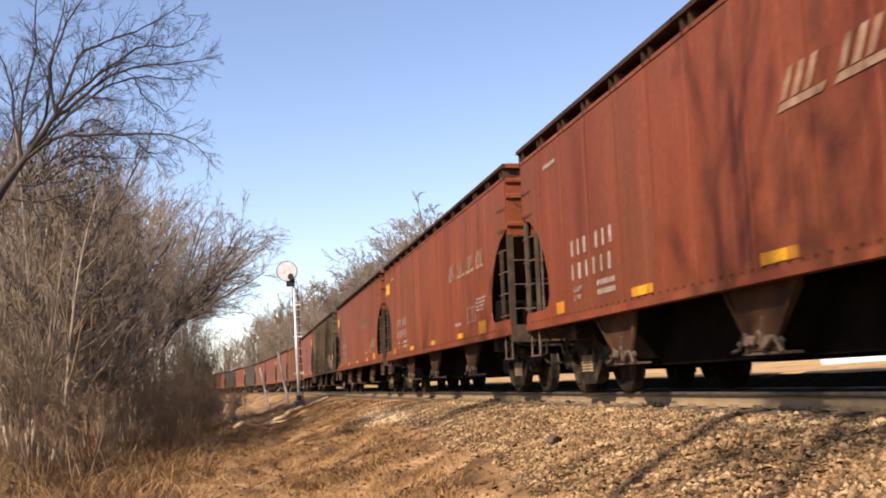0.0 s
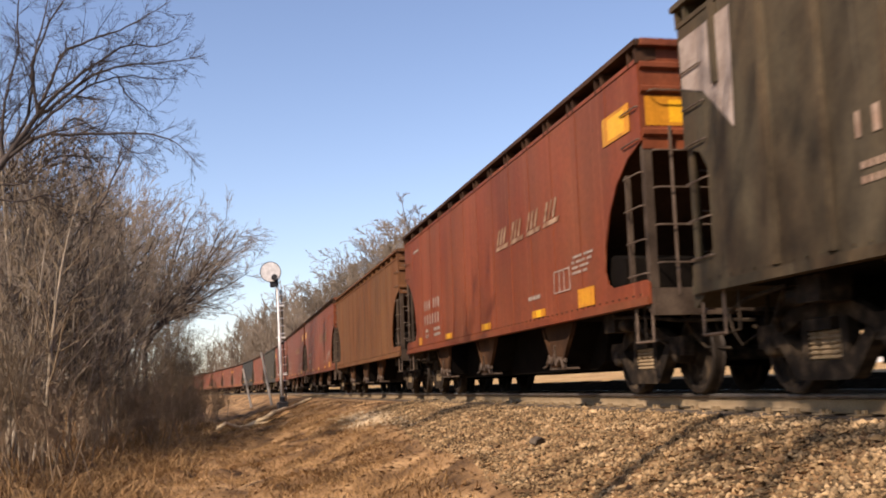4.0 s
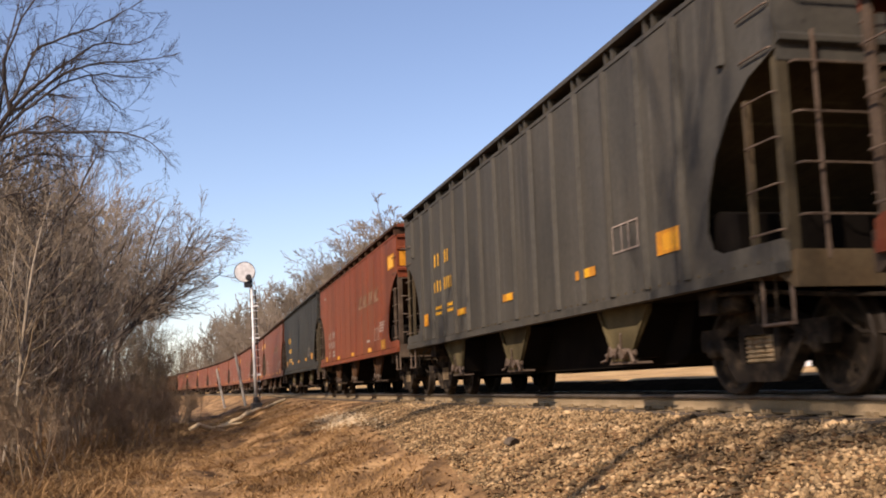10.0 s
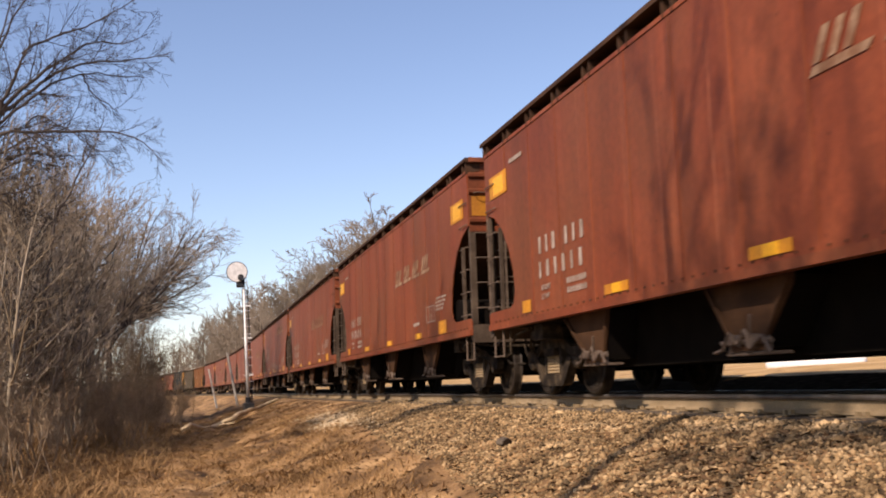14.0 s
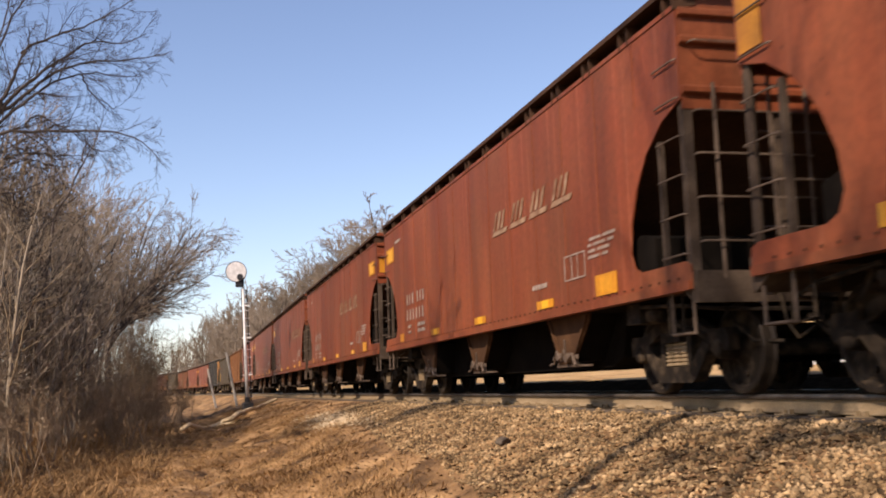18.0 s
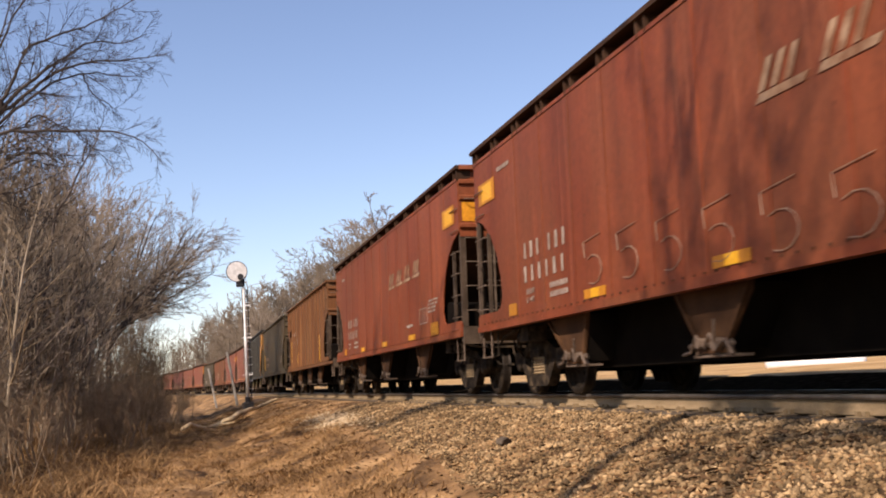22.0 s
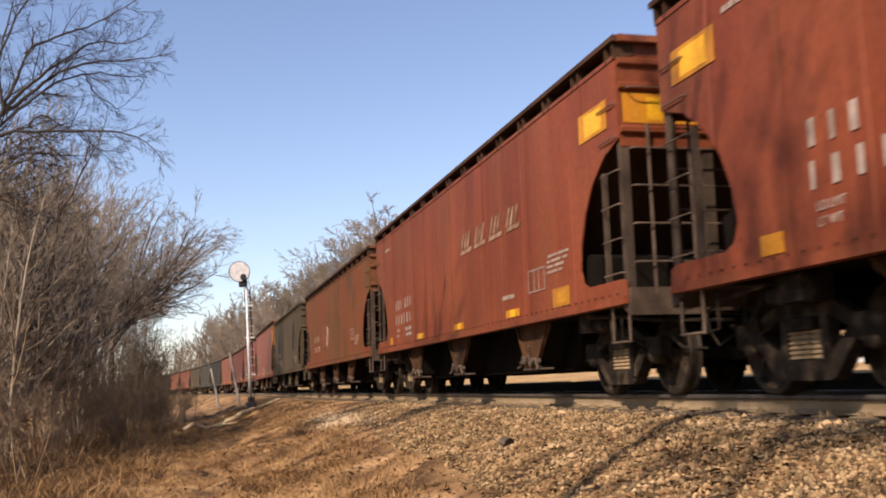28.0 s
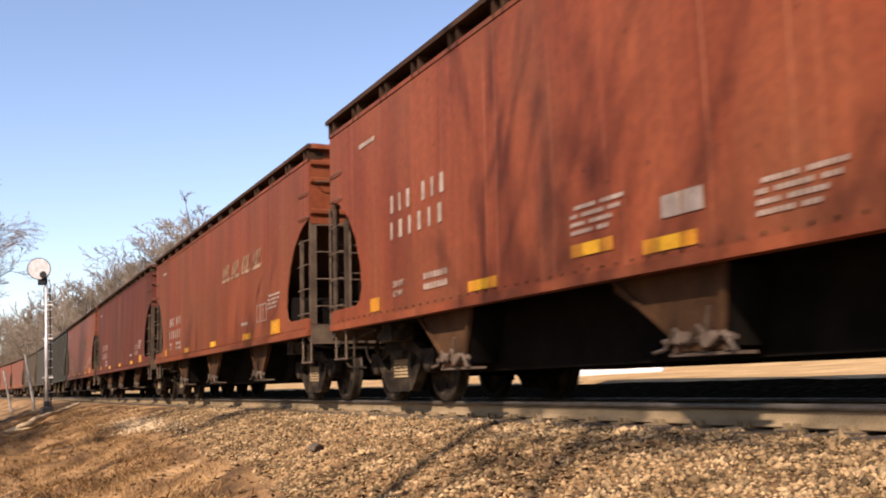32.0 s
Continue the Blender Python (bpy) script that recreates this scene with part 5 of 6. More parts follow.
big_pieces = []
tr = [(BIG_X, 20, foot[2]), (-4.75, 20, 3.0), (-4.48, 20, 3.85), (-4.29, 20, 4.19), (-3.93, 20, 4.72), (-3.4, 20, 5.55)]
for i in range(5):
    big_pieces.append((np.array(tr[i]) - foot, np.array(tr[i + 1]) - foot, 0.135 - 0.018 * i, 0.117 - 0.018 * i, 0))
for i, (bends, radius, shoots) in enumerate((
        ([(-3.4, 20.0, 5.55), (-3.17, 19.9, 6.14), (-2.96, 19.8, 6.84), (-2.97, 19.7, 7.14)], 0.041, 8),
        ([(-3.05, 20.0, 6.68), (-2.57, 20.0, 6.98), (-1.93, 20.0, 7.23), (-1.29, 20.0, 7.6), (-0.96, 20.0, 7.87)], 0.027, 14),
        ([(-3.4, 20.0, 5.55), (-2.89, 20.1, 6.18), (-2.38, 20.2, 6.59), (-1.85, 20.3, 7.01), (-0.99, 20.4, 7.05), (-0.8, 20.5, 7.3)], 0.041, 16),
        ([(-3.33, 20.0, 5.58), (-2.65, 19.9, 6.21), (-1.91, 19.8, 6.54), (-1.27, 19.7, 6.46), (-0.43, 19.6, 6.62)], 0.037, 17),
        ([(-3.78, 20.0, 4.91), (-3.28, 20.0, 5.47), (-2.56, 20.0, 6.12), (-1.93, 20.0, 6.31), (-1.29, 20.0, 6.24), (-0.84, 20.0, 6.23)], 0.037, 17),
        ([(-1.93, 20.0, 6.31), (-1.75, 20.1, 6.03), (-1.46, 20.2, 5.83), (-1.25, 20.3, 5.64)], 0.017, 5),
        ([(-3.93, 20.0, 4.69), (-3.36, 19.9, 5.18), (-2.83, 19.8, 5.14), (-1.9, 19.7, 5.24), (-1.26, 19.6, 5.18), (-0.68, 19.5, 4.9), (-0.5, 19.4, 4.53)], 0.041, 19),
        ([(-2.97, 20.0, 5.24), (-2.76, 20.0, 5.56), (-2.35, 20.0, 5.38), (-1.71, 20.0, 4.96), (-1.27, 20.0, 4.9)], 0.020, 11),
        ([(-3.98, 20.0, 4.66), (-3.66, 20.1, 5.57), (-3.65, 20.2, 6.22), (-3.58, 20.3, 6.99), (-3.43, 20.4, 8.02), (-3.3, 20.5, 8.77)], 0.037, 13),
        ([(-4.03, 20.0, 4.61), (-4.0, 19.9, 5.79), (-3.77, 19.8, 6.7), (-3.75, 19.7, 7.51), (-3.66, 19.6, 8.37)], 0.034, 13),
        ([(-3.98, 20.0, 4.66), (-4.2, 20.0, 6.03), (-4.42, 20.0, 6.58), (-4.74, 20.0, 7.36)], 0.034, 11),
        ([(-3.4, 20.0, 5.55), (-3.57, 20.1, 6.53), (-3.23, 20.2, 7.49), (-2.83, 20.3, 8.36), (-2.64, 20.4, 9.12)], 0.031, 12),
        ([(-4.07, 20.0, 4.17), (-3.55, 19.9, 4.21), (-3.13, 19.8, 4.46), (-2.63, 19.7, 4.72)], 0.024, 9),
        ([(-4.16, 20.0, 3.93), (-3.61, 20.0, 3.96), (-2.85, 20.0, 4.18), (-2.29, 20.0, 4.53)], 0.024, 11))):
    big_pieces += bough(60 + i, bends, radius, shoots, 0.15, 1.05)
big = make_tree("bare_tree", big_pieces, DARK_BARK, DARK_TWIG, "large leafless tree with dark arching limbs", "tree", WOOD, 2)
full = max(v.co.z for ob in big.children for v in ob.data.vertices)
plant(big, [(-7.8, 28.5, 25, 3, 11.5), (BIG_X, BIG_Y, 0, 0, full)])


sap_foot = np.array([-4.32, 29.0, float(ground_z(-4.32, 29.0)) - 0.05])
foot, keep_foot = sap_foot, foot
sapling = []
sapling.append((np.zeros(3), np.array([0.7, 0, 3.76 - sap_foot[2]]), 0.06, 0.05, 1))
sapling += bough(90, [(-3.62, 29.0, 3.76), (-3.6, 29.0, 4.99), (-3.16, 29.0, 5.74), (-2.79, 29.0, 6.62), (-2.41, 29.0, 7.52), (-2.33, 29.0, 8.21)], 0.050, 10, 0.25, 0.8)
sapling += bough(91, [(-2.79, 29.0, 6.62), (-2.74, 29.0, 7.07), (-2.78, 29.0, 7.43)], 0.026, 3, 0.25, 0.8)
sapling += bough(92, [(-3.59, 29.0, 4.86), (-3.83, 29.0, 5.5), (-3.91, 29.0, 5.97)], 0.026, 4, 0.25, 0.8)
foot = keep_foot
young = make_tree("bare_tree", sapling, DARK_BARK, DARK_TWIG, "dark slender leafless sapling before the thicket", "tree", WOOD, 2)
young.matrix_basis = pose(*sap_foot)


def dome_tree(seed, trunk, radius, ways, reach, kids, thin, lean=0.0):
    """Branch pieces of a tree whose limbs leave a short trunk and open into a rounded crown."""
    pieces = grow(seed, (0, 0, 0), (lean, 0, 1), trunk, radius, 0, 0.8, 0.2, [0], 0.6, 0.05, radius * 0.7)
    top = pieces[-1][1]
    for i, way in enumerate(ways):
        ln = reach * (0.92 + 0.16 * ((i * 7) % 5) / 4)
        pieces += grow(seed * 10 + i, top - np.array([0, 0, 0.10 * (i % 4)]), way, ln, radius * (0.42 if i % 2 else 0.34), 4, 0.62, 0.0, [0] + kids, 0.44, 0.075, thin, 1, 0.22)
    return pieces


fan = [(1.0, 0.1, 0.42), (0.95, -0.3, 0.85), (0.6, 0.2, 1.1), (0.25, -0.3, 1.2), (-0.2, 0.3, 1.2), (-0.6, 0.0, 1.0), (-1.0, 0.1, 0.6), (0.6, 0.8, 0.6), (0.5, -0.9, 0.7), (0.9, 0.2, 0.62), (-0.3, -0.8, 0.8)]
more = fan + [(0.8, -0.1, 0.95), (0.1, 0.5, 1.2), (1.0, 0.4, 0.75), (0.4, -0.1, 1.25), (-0.5, 0.5, 0.9), (0.75, 0.0, 1.05)]
crown_tree = make_tree("bare_tree", dome_tree(23, 3.1, 0.13, [(a, b, max(c, 0.95)) for a, b, c in more], 4.8, [10, 8, 5], 0.006), DARK_BARK, GREY_TWIG,
                       "leafless tree with dark limbs and a full round crown", "tree", WOOD, 3)
plant(crown_tree, [(-4.8, 55, 20, 0, 12.6), (-3.5, 50, 0, 0, 12.2)])
mid_a = make_tree("bare_tree", dome_tree(21, 3.2, 0.15, fan, 4.6, [11, 7, 5], 0.006), BARK, GREY_TWIG,
                  "leafless tree with a rounded crown of fine grey twigs", "tree", WOOD, 2)
# The last four stand out of view, added to shade the thicket's foot.
plant(mid_a, [(-7.6, 57, 80, 0, 12.5), (-8.0, 48, 150, 0, 12.5), (-9.2, 70, 20, 0, 12.5), (-9.3, 9.0, 60, 0, 8.0), (-8.0, 12.5, 200, 0, 7.6), (-7.6, 6.0, 310, 0, 7.4), (-8.6, 16.5, 100, 0, 8.4)])
sparse = make_tree("bare_tree", grow(25, (0, 0, 0), (0.0, 0, 1), 8.5, 0.14, 3, 0.55, 0.5, [7, 4, 3], 0.30, 0.10, 0.014, 0, 0.74), BARK, TWIG,
                   "thin-crowned leafless tree behind the bank", "tree", WOOD, 1)
plant(sparse, [(-3.55, 2.45, 30, 1, 13.5), (-2.4, -3.2, 140, 0, 12.0)])
tall = make_tree("bare_tree", dome_tree(47, 9.6, 0.07, fan, 2.4, [9, 5, 3], 0.012), BARK, TWIG,
                 "tall leafless tree with a high small crown", "tree", WOOD, 2)
plant(tall, [(-4.9, 11.6, 40, 2, 12.9), (-4.2, -0.9, 250, 0, 13.2)])
stems = []
for i, way in enumerate(((0.10, 0.04, 1), (-0.14, 0.06, 1), (0.03, -0.12, 1))):
    stems += grow(220 + i, (0.12 * (i - 1), 0.1 * (i % 2), 0), way, 4.4 - 0.5 * i, 0.042 - 0.005 * i, 4, 0.66, 0.22, [9, 7, 4, 2.5], 0.46, 0.085, 0.0048, 0, 0.18)
mid_b = make_tree("bare_tree", stems, PALE_BARK, GREY_TWIG,
                  "slender leafless tree with several pale grey-brown stems", "tree", WOOD, 2)
plant(mid_b, [(-3.9, 24, 30, 4, 6.6), (-5.2, 27, 130, -3, 9.4), (-6.4, 33, 250, 0, 10.5), (-4.2, 35, 310, 3, 9.6), (-5.0, 41, 10, 0, 11.4), (-3.3, 39, 120, 4, 7.6), (-5.9, 30, 300, 2, 10.6),
              (-3.5, 29.5, 60, 5, 6.4), (-4.4, 26.5, 340, 3, 7.4), (-4.3, 41.5, 270, 2, 9.4), (-4.3, 23, 80, 2, 6.8)])
haze = []
for i, way in enumerate(((0.05, 0.03, 1), (-0.10, 0.08, 1))):
    haze += grow(320 + i, (0.2 * i, 0.1 * i, 0), way, 6.6 - 0.6 * i, 0.05 - 0.008 * i, 4, 0.52, 0.75, [11, 6, 4, 2.2], 0.42, 0.07, 0.0065, 0, 0.22)
upright = make_tree("bare_tree", haze, PALE_BARK, GREY_TWIG, "tall leafless tree with a haze of fine upright twigs", "tree", WOOD, 1)
hr = np.random.default_rng(77)
spots = []
for i in range(26):
    y = 27 + 31 * (i + hr.random()) / 26
    az = -13.5 + 9.5 * ((i * 0.618) % 1.0)
    spots.append((y * math.tan(radians(az)) - 0.3, y, hr.uniform(0, 360), hr.uniform(-3, 3), 0.21 * y + 2.6 + hr.uniform(-0.9, 0.7)))
spots += [(-3.1, 51, 20, 0, 8.6), (-2.7, 56, 140, 0, 8.2), (-3.1, 61, 260, 0, 9.2), (-2.7, 66, 80, 0, 8.6), (-3.6, 72, 10, 0, 8.6), (-2.0, 60, 200, 0, 4.6), (-2.2, 78, 100, 0, 6.5)]
plant(upright, spots)
poles = []
for i, way in enumerate(((0.06, 0.02, 1), (-0.16, 0.05, 1), (0.20, -0.06, 1), (-0.02, 0.10, 1))):
    poles += grow(420 + i, (0.28 * (i - 1.5), 0.15 * (i % 2), 0), way, 6.0 - 0.7 * i, 0.062 - 0.009 * i, 3, 0.50, 0.35, [8, 5, 3], 0.42, 0.10, 0.006, 0, 0.35)
pole_tree = make_tree("bare_tree", poles, STEM_BARK, DARK_TWIG, "clump of pale bare stems in the thicket", "tree", WOOD, 2)
plant(pole_tree, [(-4.0, 23.5, 80, 2, 6.2), (-4.9, 25.0, 200, -2, 7.6), (-3.9, 27.5, 300, 3, 7.0), (-4.2, 31.0, 40, 2, 8.0), (-3.7, 34.5, 250, 3, 7.6), (-5.4, 28.5, 330, 0, 8.8)])
mid_c = make_tree("bare_tree", grow(29, (0, 0, 0), (0.03, 0, 1), 7.2, 0.07, 3, 0.70, 0.22, [11, 7, 4], 0.36, 0.08, 0.005, 0, 0.25), PALE_BARK, TWIG,
                  "tall straight young tree with a pale stem", "tree", WOOD, 1)
plant(mid_c, [(-3.6, 22.5, 20, 2, 6.4), (-4.6, 25, 100, -2, 8.6), (-4.2, 28, 200, 3, 8.0), (-5.4, 28.5, 300, 0, 9.6), (-4.9, 32, 60, 2, 9.8), (-3.8, 33, 150, -3, 8.6), (-4.6, 38, 240, 1, 10.6), (-3.4, 42, 330, 3, 8.8), (-6.6, 36, 30, 0, 11.5), (-5.9, 24.5, 70, 3, 8.8)])


def make_shrub(seed, stems, tall, depth, kids, thin, bark, twig, label):
    """A many-stemmed shrub: each stem a part, and the tangle of its twigs one part."""
    r = np.random.default_rng(seed)
    bush = tagged(new("bare_shrub"), label, "shrub", THICKET)
    fine = []
    for i in range(stems):
        a = r.uniform(0, math.tau)
        got = grow(seed * 100 + i, (0.35 * r.normal(), 0.35 * r.normal(), 0), (0.35 * math.cos(a), 0.35 * math.sin(a), 1), tall * r.uniform(0.6, 1), 0.020, depth, 0.72, 0.25, kids, 0.52, 0.11, thin)
        limbs("stem", [p for p in got if p[4] == 0], bark, 5).parent = bush
        fine += [p for p in got if p[4] > 0]
    tagged(limbs("twig_tangle", fine, twig, 3), kind="stuff").parent = bush
    return bush


sh_a = make_shrub(31, 6, 3.0, 3, [7, 5, 2.6], 0.0036, SCRUB, TWIG, "tangled leafless shrub with brown stems")
sh_b = make_shrub(32, 6, 1.9, 3, [6, 4.5, 2.6], 0.0042, SCRUB, SCRUB, "low tangled shrub of dry brown twigs")
spots = []
for i in range(18):
    y = 19 + 36 * rng.random() ** 1.1
    edge = np.interp(y, [14, 39, 70], [-3.4, -1.6, -0.8])
    spots.append((edge - 0.5 - abs(rng.normal(0, 1.3)), y, rng.uniform(0, 360), 0, rng.uniform(2.4, 4.4)))
for i in range(4):
    y = rng.uniform(34, 75)
    spots.append((float(np.interp(y, [30, 70], [-3.6, -2.6])) - abs(rng.normal(0, 1.2)), y, rng.uniform(0, 360), 0, rng.uniform(3.4, 5.0)))
spots += [(-2.9, 48, 10, 0, 5.6), (-2.5, 54, 80, 0, 6.2), (-2.3, 61, 190, 0, 6.4), (-2.6, 67, 250, 0, 7.0), (-1.9, 75, 300, 0, 6.4), (-2.2, 57, 30, 0, 5.2), (-4.2, 19.5, 40, 0, 3.0), (-3.5, 20.5, 140, 0, 2.6)]
plant(sh_a, spots)
spots = []
for i in range(22):
    y = 17.5 + 44 * rng.random() ** 1.25
    edge = np.interp(y, [14, 39, 70], [-2.7, -0.9, -0.3])
    spots.append((edge - abs(rng.normal(0, 0.7)), y, rng.uniform(0, 360), 0, rng.uniform(1.3, 2.5)))
plant(sh_b, spots)

hill_a = make_tree("bare_tree", grow(41, (0, 0, 0), (0, 0, 1), 7.0, 0.20, 4, 0.75, 0.35, [13, 7, 4.5, 1.3], 0.52, 0.07, 0.014, 0, 0.2), BARK, HILL_TWIG,
                   "leafless tree on the far bank in sunlight", "tree", FAR_WOOD, 1)
hill_b = make_tree("bare_tree", grow(43, (0, 0, 0), (0.05, 0, 1), 6.2, 0.17, 4, 0.80, 0.35, [13, 7, 4.5, 1.3], 0.56, 0.07, 0.014, 0, 0.2), BARK, HILL_TWIG,
                   "broad leafless tree on the far bank", "tree", FAR_WOOD, 1)
for ob, n in ((hill_a, 21), (hill_b, 20)):
    spots = []
    for i in range(n):
        y = rng.uniform(108, 290)
        q = rng.uniform(9, 15) if i % 3 else rng.uniform(15, 32)
        spots.append((max(float(line_x(y)) + q, 0.016 * y + rng.uniform(4, 9)), y, rng.uniform(0, 360), 0, rng.uniform(15.0, 19.0)))
    plant(ob, spots)
spots = []
for i in range(58):
    az = -0.9 + 5.7 * (i + rng.random()) / 58
    y = float(np.interp(az, [-0.9, 0.6, 2.0, 4.8], [350, 310, 240, 190])) + rng.uniform(-25, 35)
    x = max(y * math.tan(radians(az)), float(line_x(y)) + 12)
    spots.append((x, y, rng.uniform(0, 360), 0, float(np.interp(az, [-0.9, 0.8, 4.8], [11.0, 19.0, 20.0])) * (rng.uniform(0.85, 1.1) if i % 3 else 0.55)))
far_fine = make_tree("bare_tree", grow(49, (0, 0, 0), (0, 0, 1), 6.8, 0.16, 4, 0.62, 0.45, [11, 7, 4.5, 1.2], 0.50, 0.07, 0.021, 0, 0.15), BARK, HILL_TWIG,
                     "leafless tree of the far hillside with fine twigs", "tree", FAR_WOOD, 1)
plant(far_fine, spots)
hill_c = make_tree("bare_tree", grow(45, (0, 0, 0), (0, 0, 1), 6.6, 0.2, 4, 0.75, 0.35, [17, 9, 5, 2], 0.54, 0.07, 0.015, 0, 0.2), BARK, HILL_TWIG,
                   "tall rounded leafless tree above the train", "tree", FAR_WOOD, 2)
spots = []
for x, y, top in ((16.4, 110, 15.5), (20.6, 108, 20.6), (19.2, 97, 16.6), (23.6, 106, 19.0), (18.6, 112, 18.4), (22.2, 114, 21.0), (13.4, 114, 14.8), (26.0, 112, 19.5), (11.8, 122, 14.2), (21.4, 104, 18.6), (24.8, 101, 18.2), (18.0, 104, 17.0), (15.2, 118, 16.4)):
    spots.append((x, y, rng.uniform(0, 360), 0, top - float(ground_z(x, y))))
plant(hill_c, spots)

# ---------------------------------------------------------------- loose ground cover
def stones(count, seed):
    r = np.random.default_rng(seed)
    y = 3.0 + 24 * r.random(count) ** 1.9
    q = -1.0 - (3.3 - 0.07 * y) * r.random(count) ** 1.15
    x = TRACK_X + q
    z = ground_z(x, y)
    size = r.uniform(0.009, 0.028, count) * np.where(r.random(count) < 0.04, 1.6, 1)
    ico = np.array([(0, 0, 1), (0.9, 0, 0.3), (0.28, 0.85, 0.3), (-0.72, 0.53, 0.3), (-0.72, -0.53, 0.3), (0.28, -0.85, 0.3), (0.5, 0.4, -0.6), (-0.5, 0.1, -0.6), (0.1, -0.6, -0.6)])
    tri = np.array([(0, 1, 2), (0, 2, 3), (0, 3, 4), (0, 4, 5), (0, 5, 1), (1, 6, 2), (2, 6, 3), (3, 6, 7), (3, 7, 4), (4, 7, 8), (4, 8, 5), (5, 8, 1), (1, 8, 6)])
    v = ico[None] * (1 + r.normal(0, 0.33, (count, len(ico), 3)))
    v *= np.stack([r.uniform(0.7, 1.3, count), r.uniform(0.7, 1.3, count), r.uniform(0.5, 0.95, count)], 1)[:, None]
    a = r.uniform(0, math.tau, count)
    c, s = np.cos(a)[:, None], np.sin(a)[:, None]
    v = np.stack([v[..., 0] * c - v[..., 1] * s, v[..., 0] * s + v[..., 1] * c, v[..., 2]], -1) * size[:, None, None]
    v += np.stack([x, y, z + size * 0.25], 1)[:, None]
    f = (np.arange(count)[:, None, None] * len(ico) + tri[None]).reshape(-1, 3)
    return v.reshape(-1, 3), f


tagged(cloud("ballast_stones", *stones(44000, 5), STONE), "loose pale tan crushed ballast stones", "gravel", kind="stuff")


def blades(count, seed, x0, x1, y0, y1, tall, power=1.5, keep=None):
    r = np.random.default_rng(seed)
    y = y0 + (y1 - y0) * r.random(count) ** power
    x = x0 + (x1 - x0) * r.random(count)
    if keep is not None:
        ok = keep(x, y, r)
        x, y = x[ok], y[ok]
    n = len(x)
    z = ground_z(x, y)
    a = r.uniform(0, math.tau, n)
    h = tall * r.uniform(0.4, 1.2, n)
    lean = (r.normal(0, 0.9, (n, 2)) + np.stack([np.sin(x * 1.3 + y), np.cos(y * 1.1 - x)], 1) * 0.8) * h[:, None]
    w = r.uniform(0.004, 0.009, n)
    side = np.stack([np.cos(a), np.sin(a), np.zeros(n)], 1) * w[:, None]
    p = np.stack([x, y, z - 0.01], 1)
    mid = p + np.stack([lean[:, 0] * 0.4, lean[:, 1] * 0.4, h * 0.6], 1)
    tip = p + np.stack([lean[:, 0], lean[:, 1], h * 0.85], 1)
    v = np.stack([p - side, p + side, mid + side * 0.7, mid - side * 0.7, tip + side * 0.1, tip - side * 0.1], 1)
    base = np.arange(n)[:, None] * 6
    f = np.concatenate([base + [[0, 1, 2, 3]], base + [[3, 2, 4, 5]]])
    return v.reshape(-1, 3), f


def tufty(x, y, r):
    return np.sin(x * 2.1 + 1.7 * np.sin(y * 0.7)) * np.sin(y * 0.9 + 0.5 * x) + r.normal(0, 0.35, len(x)) > np.where(x > np.interp(y, [7, 11, 25, 56], [1.2, 2.4, 3.3, 3.9]) + r.normal(0, 0.25, len(x)), 9, -0.3)


tagged(cloud("dry_grass", *blades(210000, 3, -5, 4.4, 7, 56, 0.10, 1.7, tufty), GRASS), "matted dry straw-coloured grass", "grass", kind="stuff")
tagged(cloud("tall_dry_grass", *blades(9000, 4, -6, 0.4, 12, 46, 0.5, 1.4, lambda x, y, r: x < np.interp(y, [12, 39, 60], [-1.0, 0.0, 0.4]) + r.normal(0, 0.3, len(x))), GRASS),
       "tall dry grass along the thicket's foot", "grass", kind="stuff")


def litter(count, seed):
    r = np.random.default_rng(seed)
    y = 6.0 + 40 * r.random(count) ** 1.7
    x = -4 + 8.5 * r.random(count)
    z = ground_z(x, y) + 0.01
    c = np.stack([x, y, z], 1)
    v = r.normal(0, 0.035, (count, 4, 3)) * [1, 1, 0.35] + c[:, None]
    f = np.arange(count)[:, None] * 4 + [[0, 1, 2, 3]]
    return v.reshape(-1, 3), f


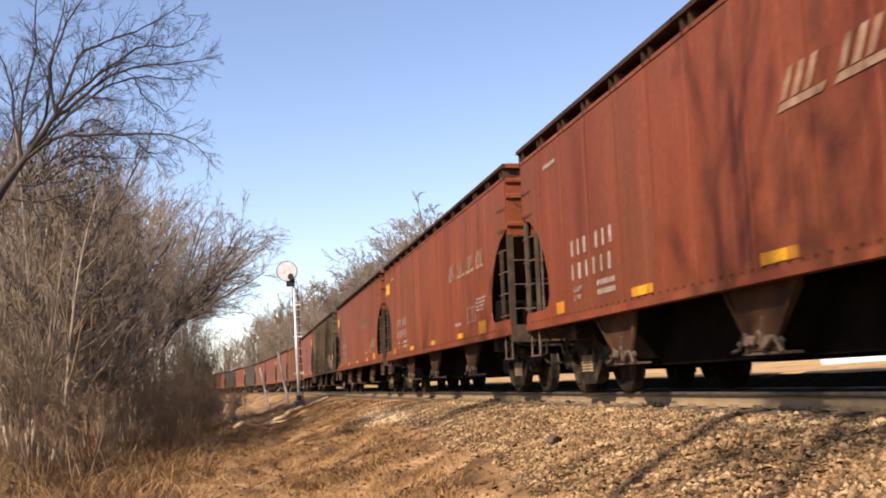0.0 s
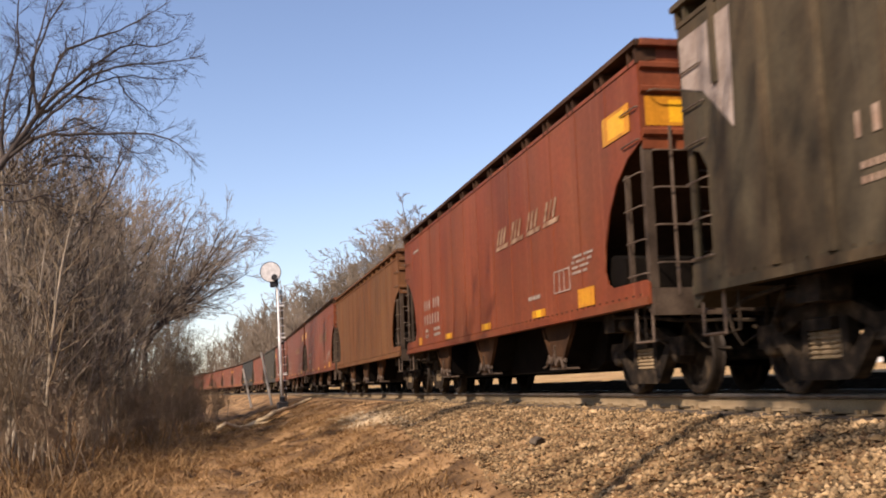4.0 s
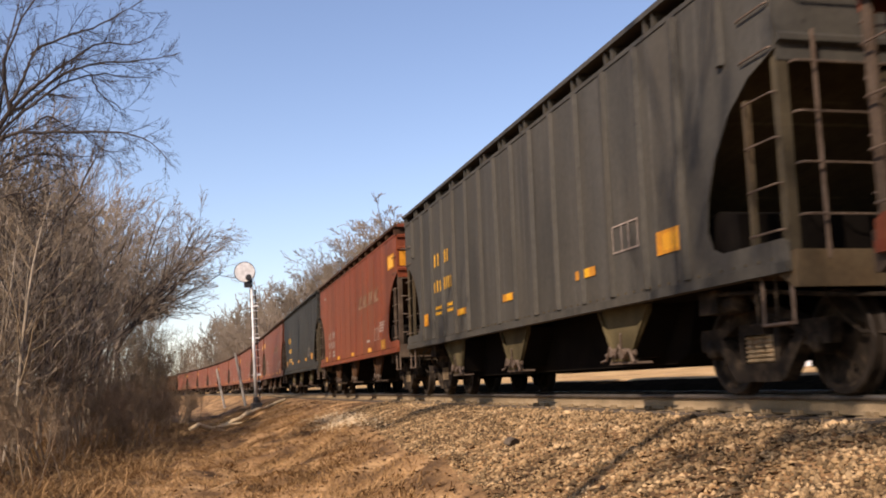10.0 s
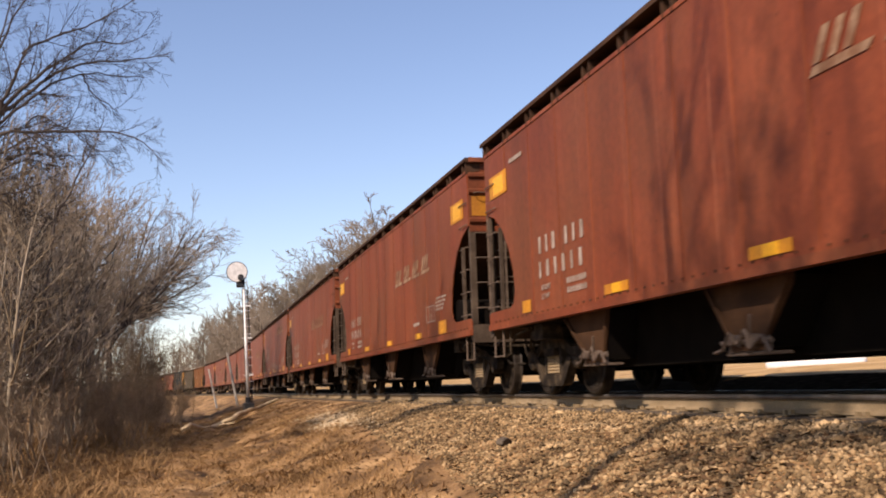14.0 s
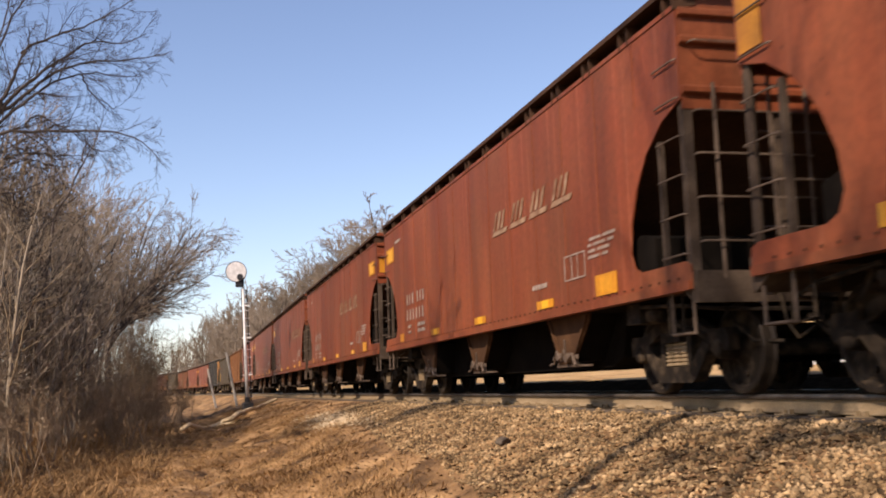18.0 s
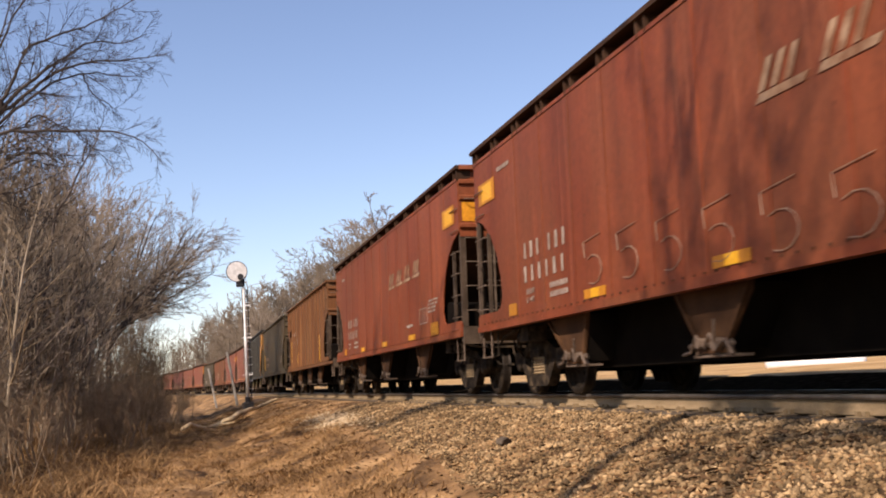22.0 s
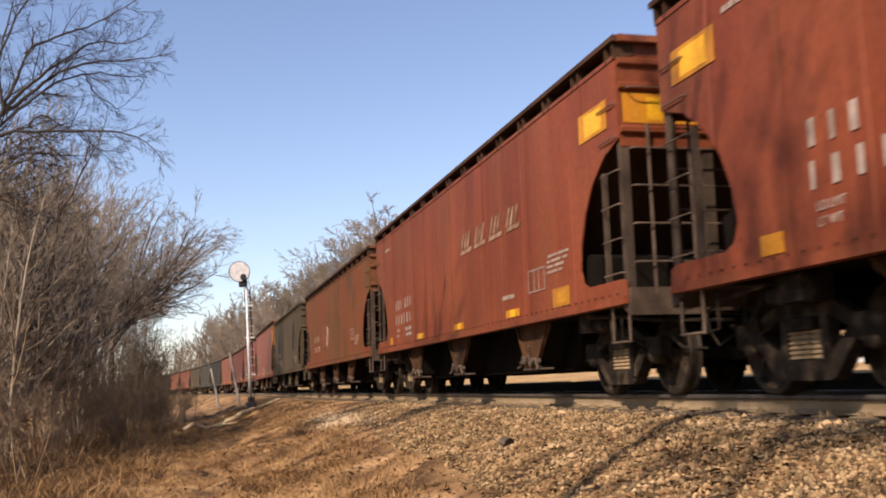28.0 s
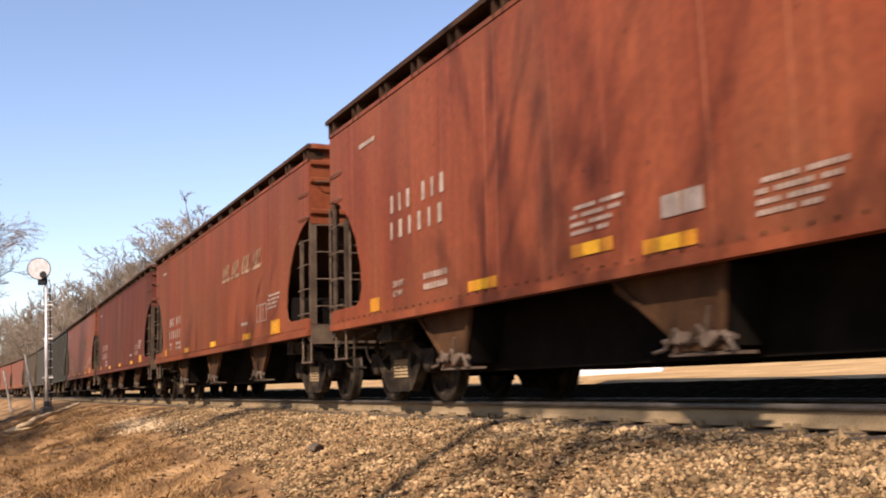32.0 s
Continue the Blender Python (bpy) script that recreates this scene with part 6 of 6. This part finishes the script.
tagged(cloud("leaf_litter", *litter(16000, 9), LEAF), "brown fallen leaves scattered over the bank", "leaves", kind="stuff")

PALE = islands(material("pale_crushed_stone", [(0.38, 0.28, 0.16), (0.54, 0.42, 0.26)], 0.9, 0, 2.2, fine=50, bump=0.3), 0.7, 1.2)
pr = np.random.default_rng(12)
pv, pf = stones(1300, 17)
pv = pv.reshape(-1, 9, 3)
px, py = 3.25 + pr.normal(0, 0.22, len(pv)), 24.5 + pr.normal(0, 1.9, len(pv))
mid = pv.mean(1)
pv = (pv - mid[:, None]) * 1.2 + np.stack([px, py, ground_z(px, py) + 0.02], 1)[:, None]
tagged(cloud("spilled_stone", pv.reshape(-1, 3), pf, PALE), "patch of pale crushed stone spilled on the bank", "gravel", kind="stuff")

# Sheet over the bed and far shoulder, coloured with the train's shade.
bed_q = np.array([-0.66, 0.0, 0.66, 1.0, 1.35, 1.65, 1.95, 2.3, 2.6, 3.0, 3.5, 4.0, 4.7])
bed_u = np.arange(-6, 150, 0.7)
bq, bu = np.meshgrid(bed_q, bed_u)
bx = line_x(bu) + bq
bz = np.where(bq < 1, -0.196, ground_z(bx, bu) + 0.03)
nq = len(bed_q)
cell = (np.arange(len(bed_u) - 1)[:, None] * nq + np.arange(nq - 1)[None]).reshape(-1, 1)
tagged(cloud("track_bed", np.stack([bx, bu, bz], -1).reshape(-1, 3), cell + [[0, 1, nq + 1, nq]], SHADE_BED), "ballast coloured black for the train's shade between and beyond the rails", "gravel", kind="structure")

# ---------------------------------------------------------------- ties
tie_mesh = mesh("tie", lambda bm: box(bm, -1.3, 1.3, -0.115, 0.115, -0.36, -0.182), bevel=0.01)
spike_mesh = mesh("tie_plate", lambda bm: (box(bm, -0.19, 0.19, -0.09, 0.09, -0.182, -0.172), box(bm, -0.125, -0.085, -0.07, -0.035, -0.172, -0.135), box(bm, -0.125, -0.085, 0.035, 0.07, -0.172, -0.135)))
for i in range(130):
    m = line_pose(1.5 + i * 0.53)
    tie = put("tie", tie_mesh, TIE_WOOD, track, m)
    put("tie_plate", spike_mesh, RUSTY_RAIL, tie, pose(-0.752, 0, 0))

motions()
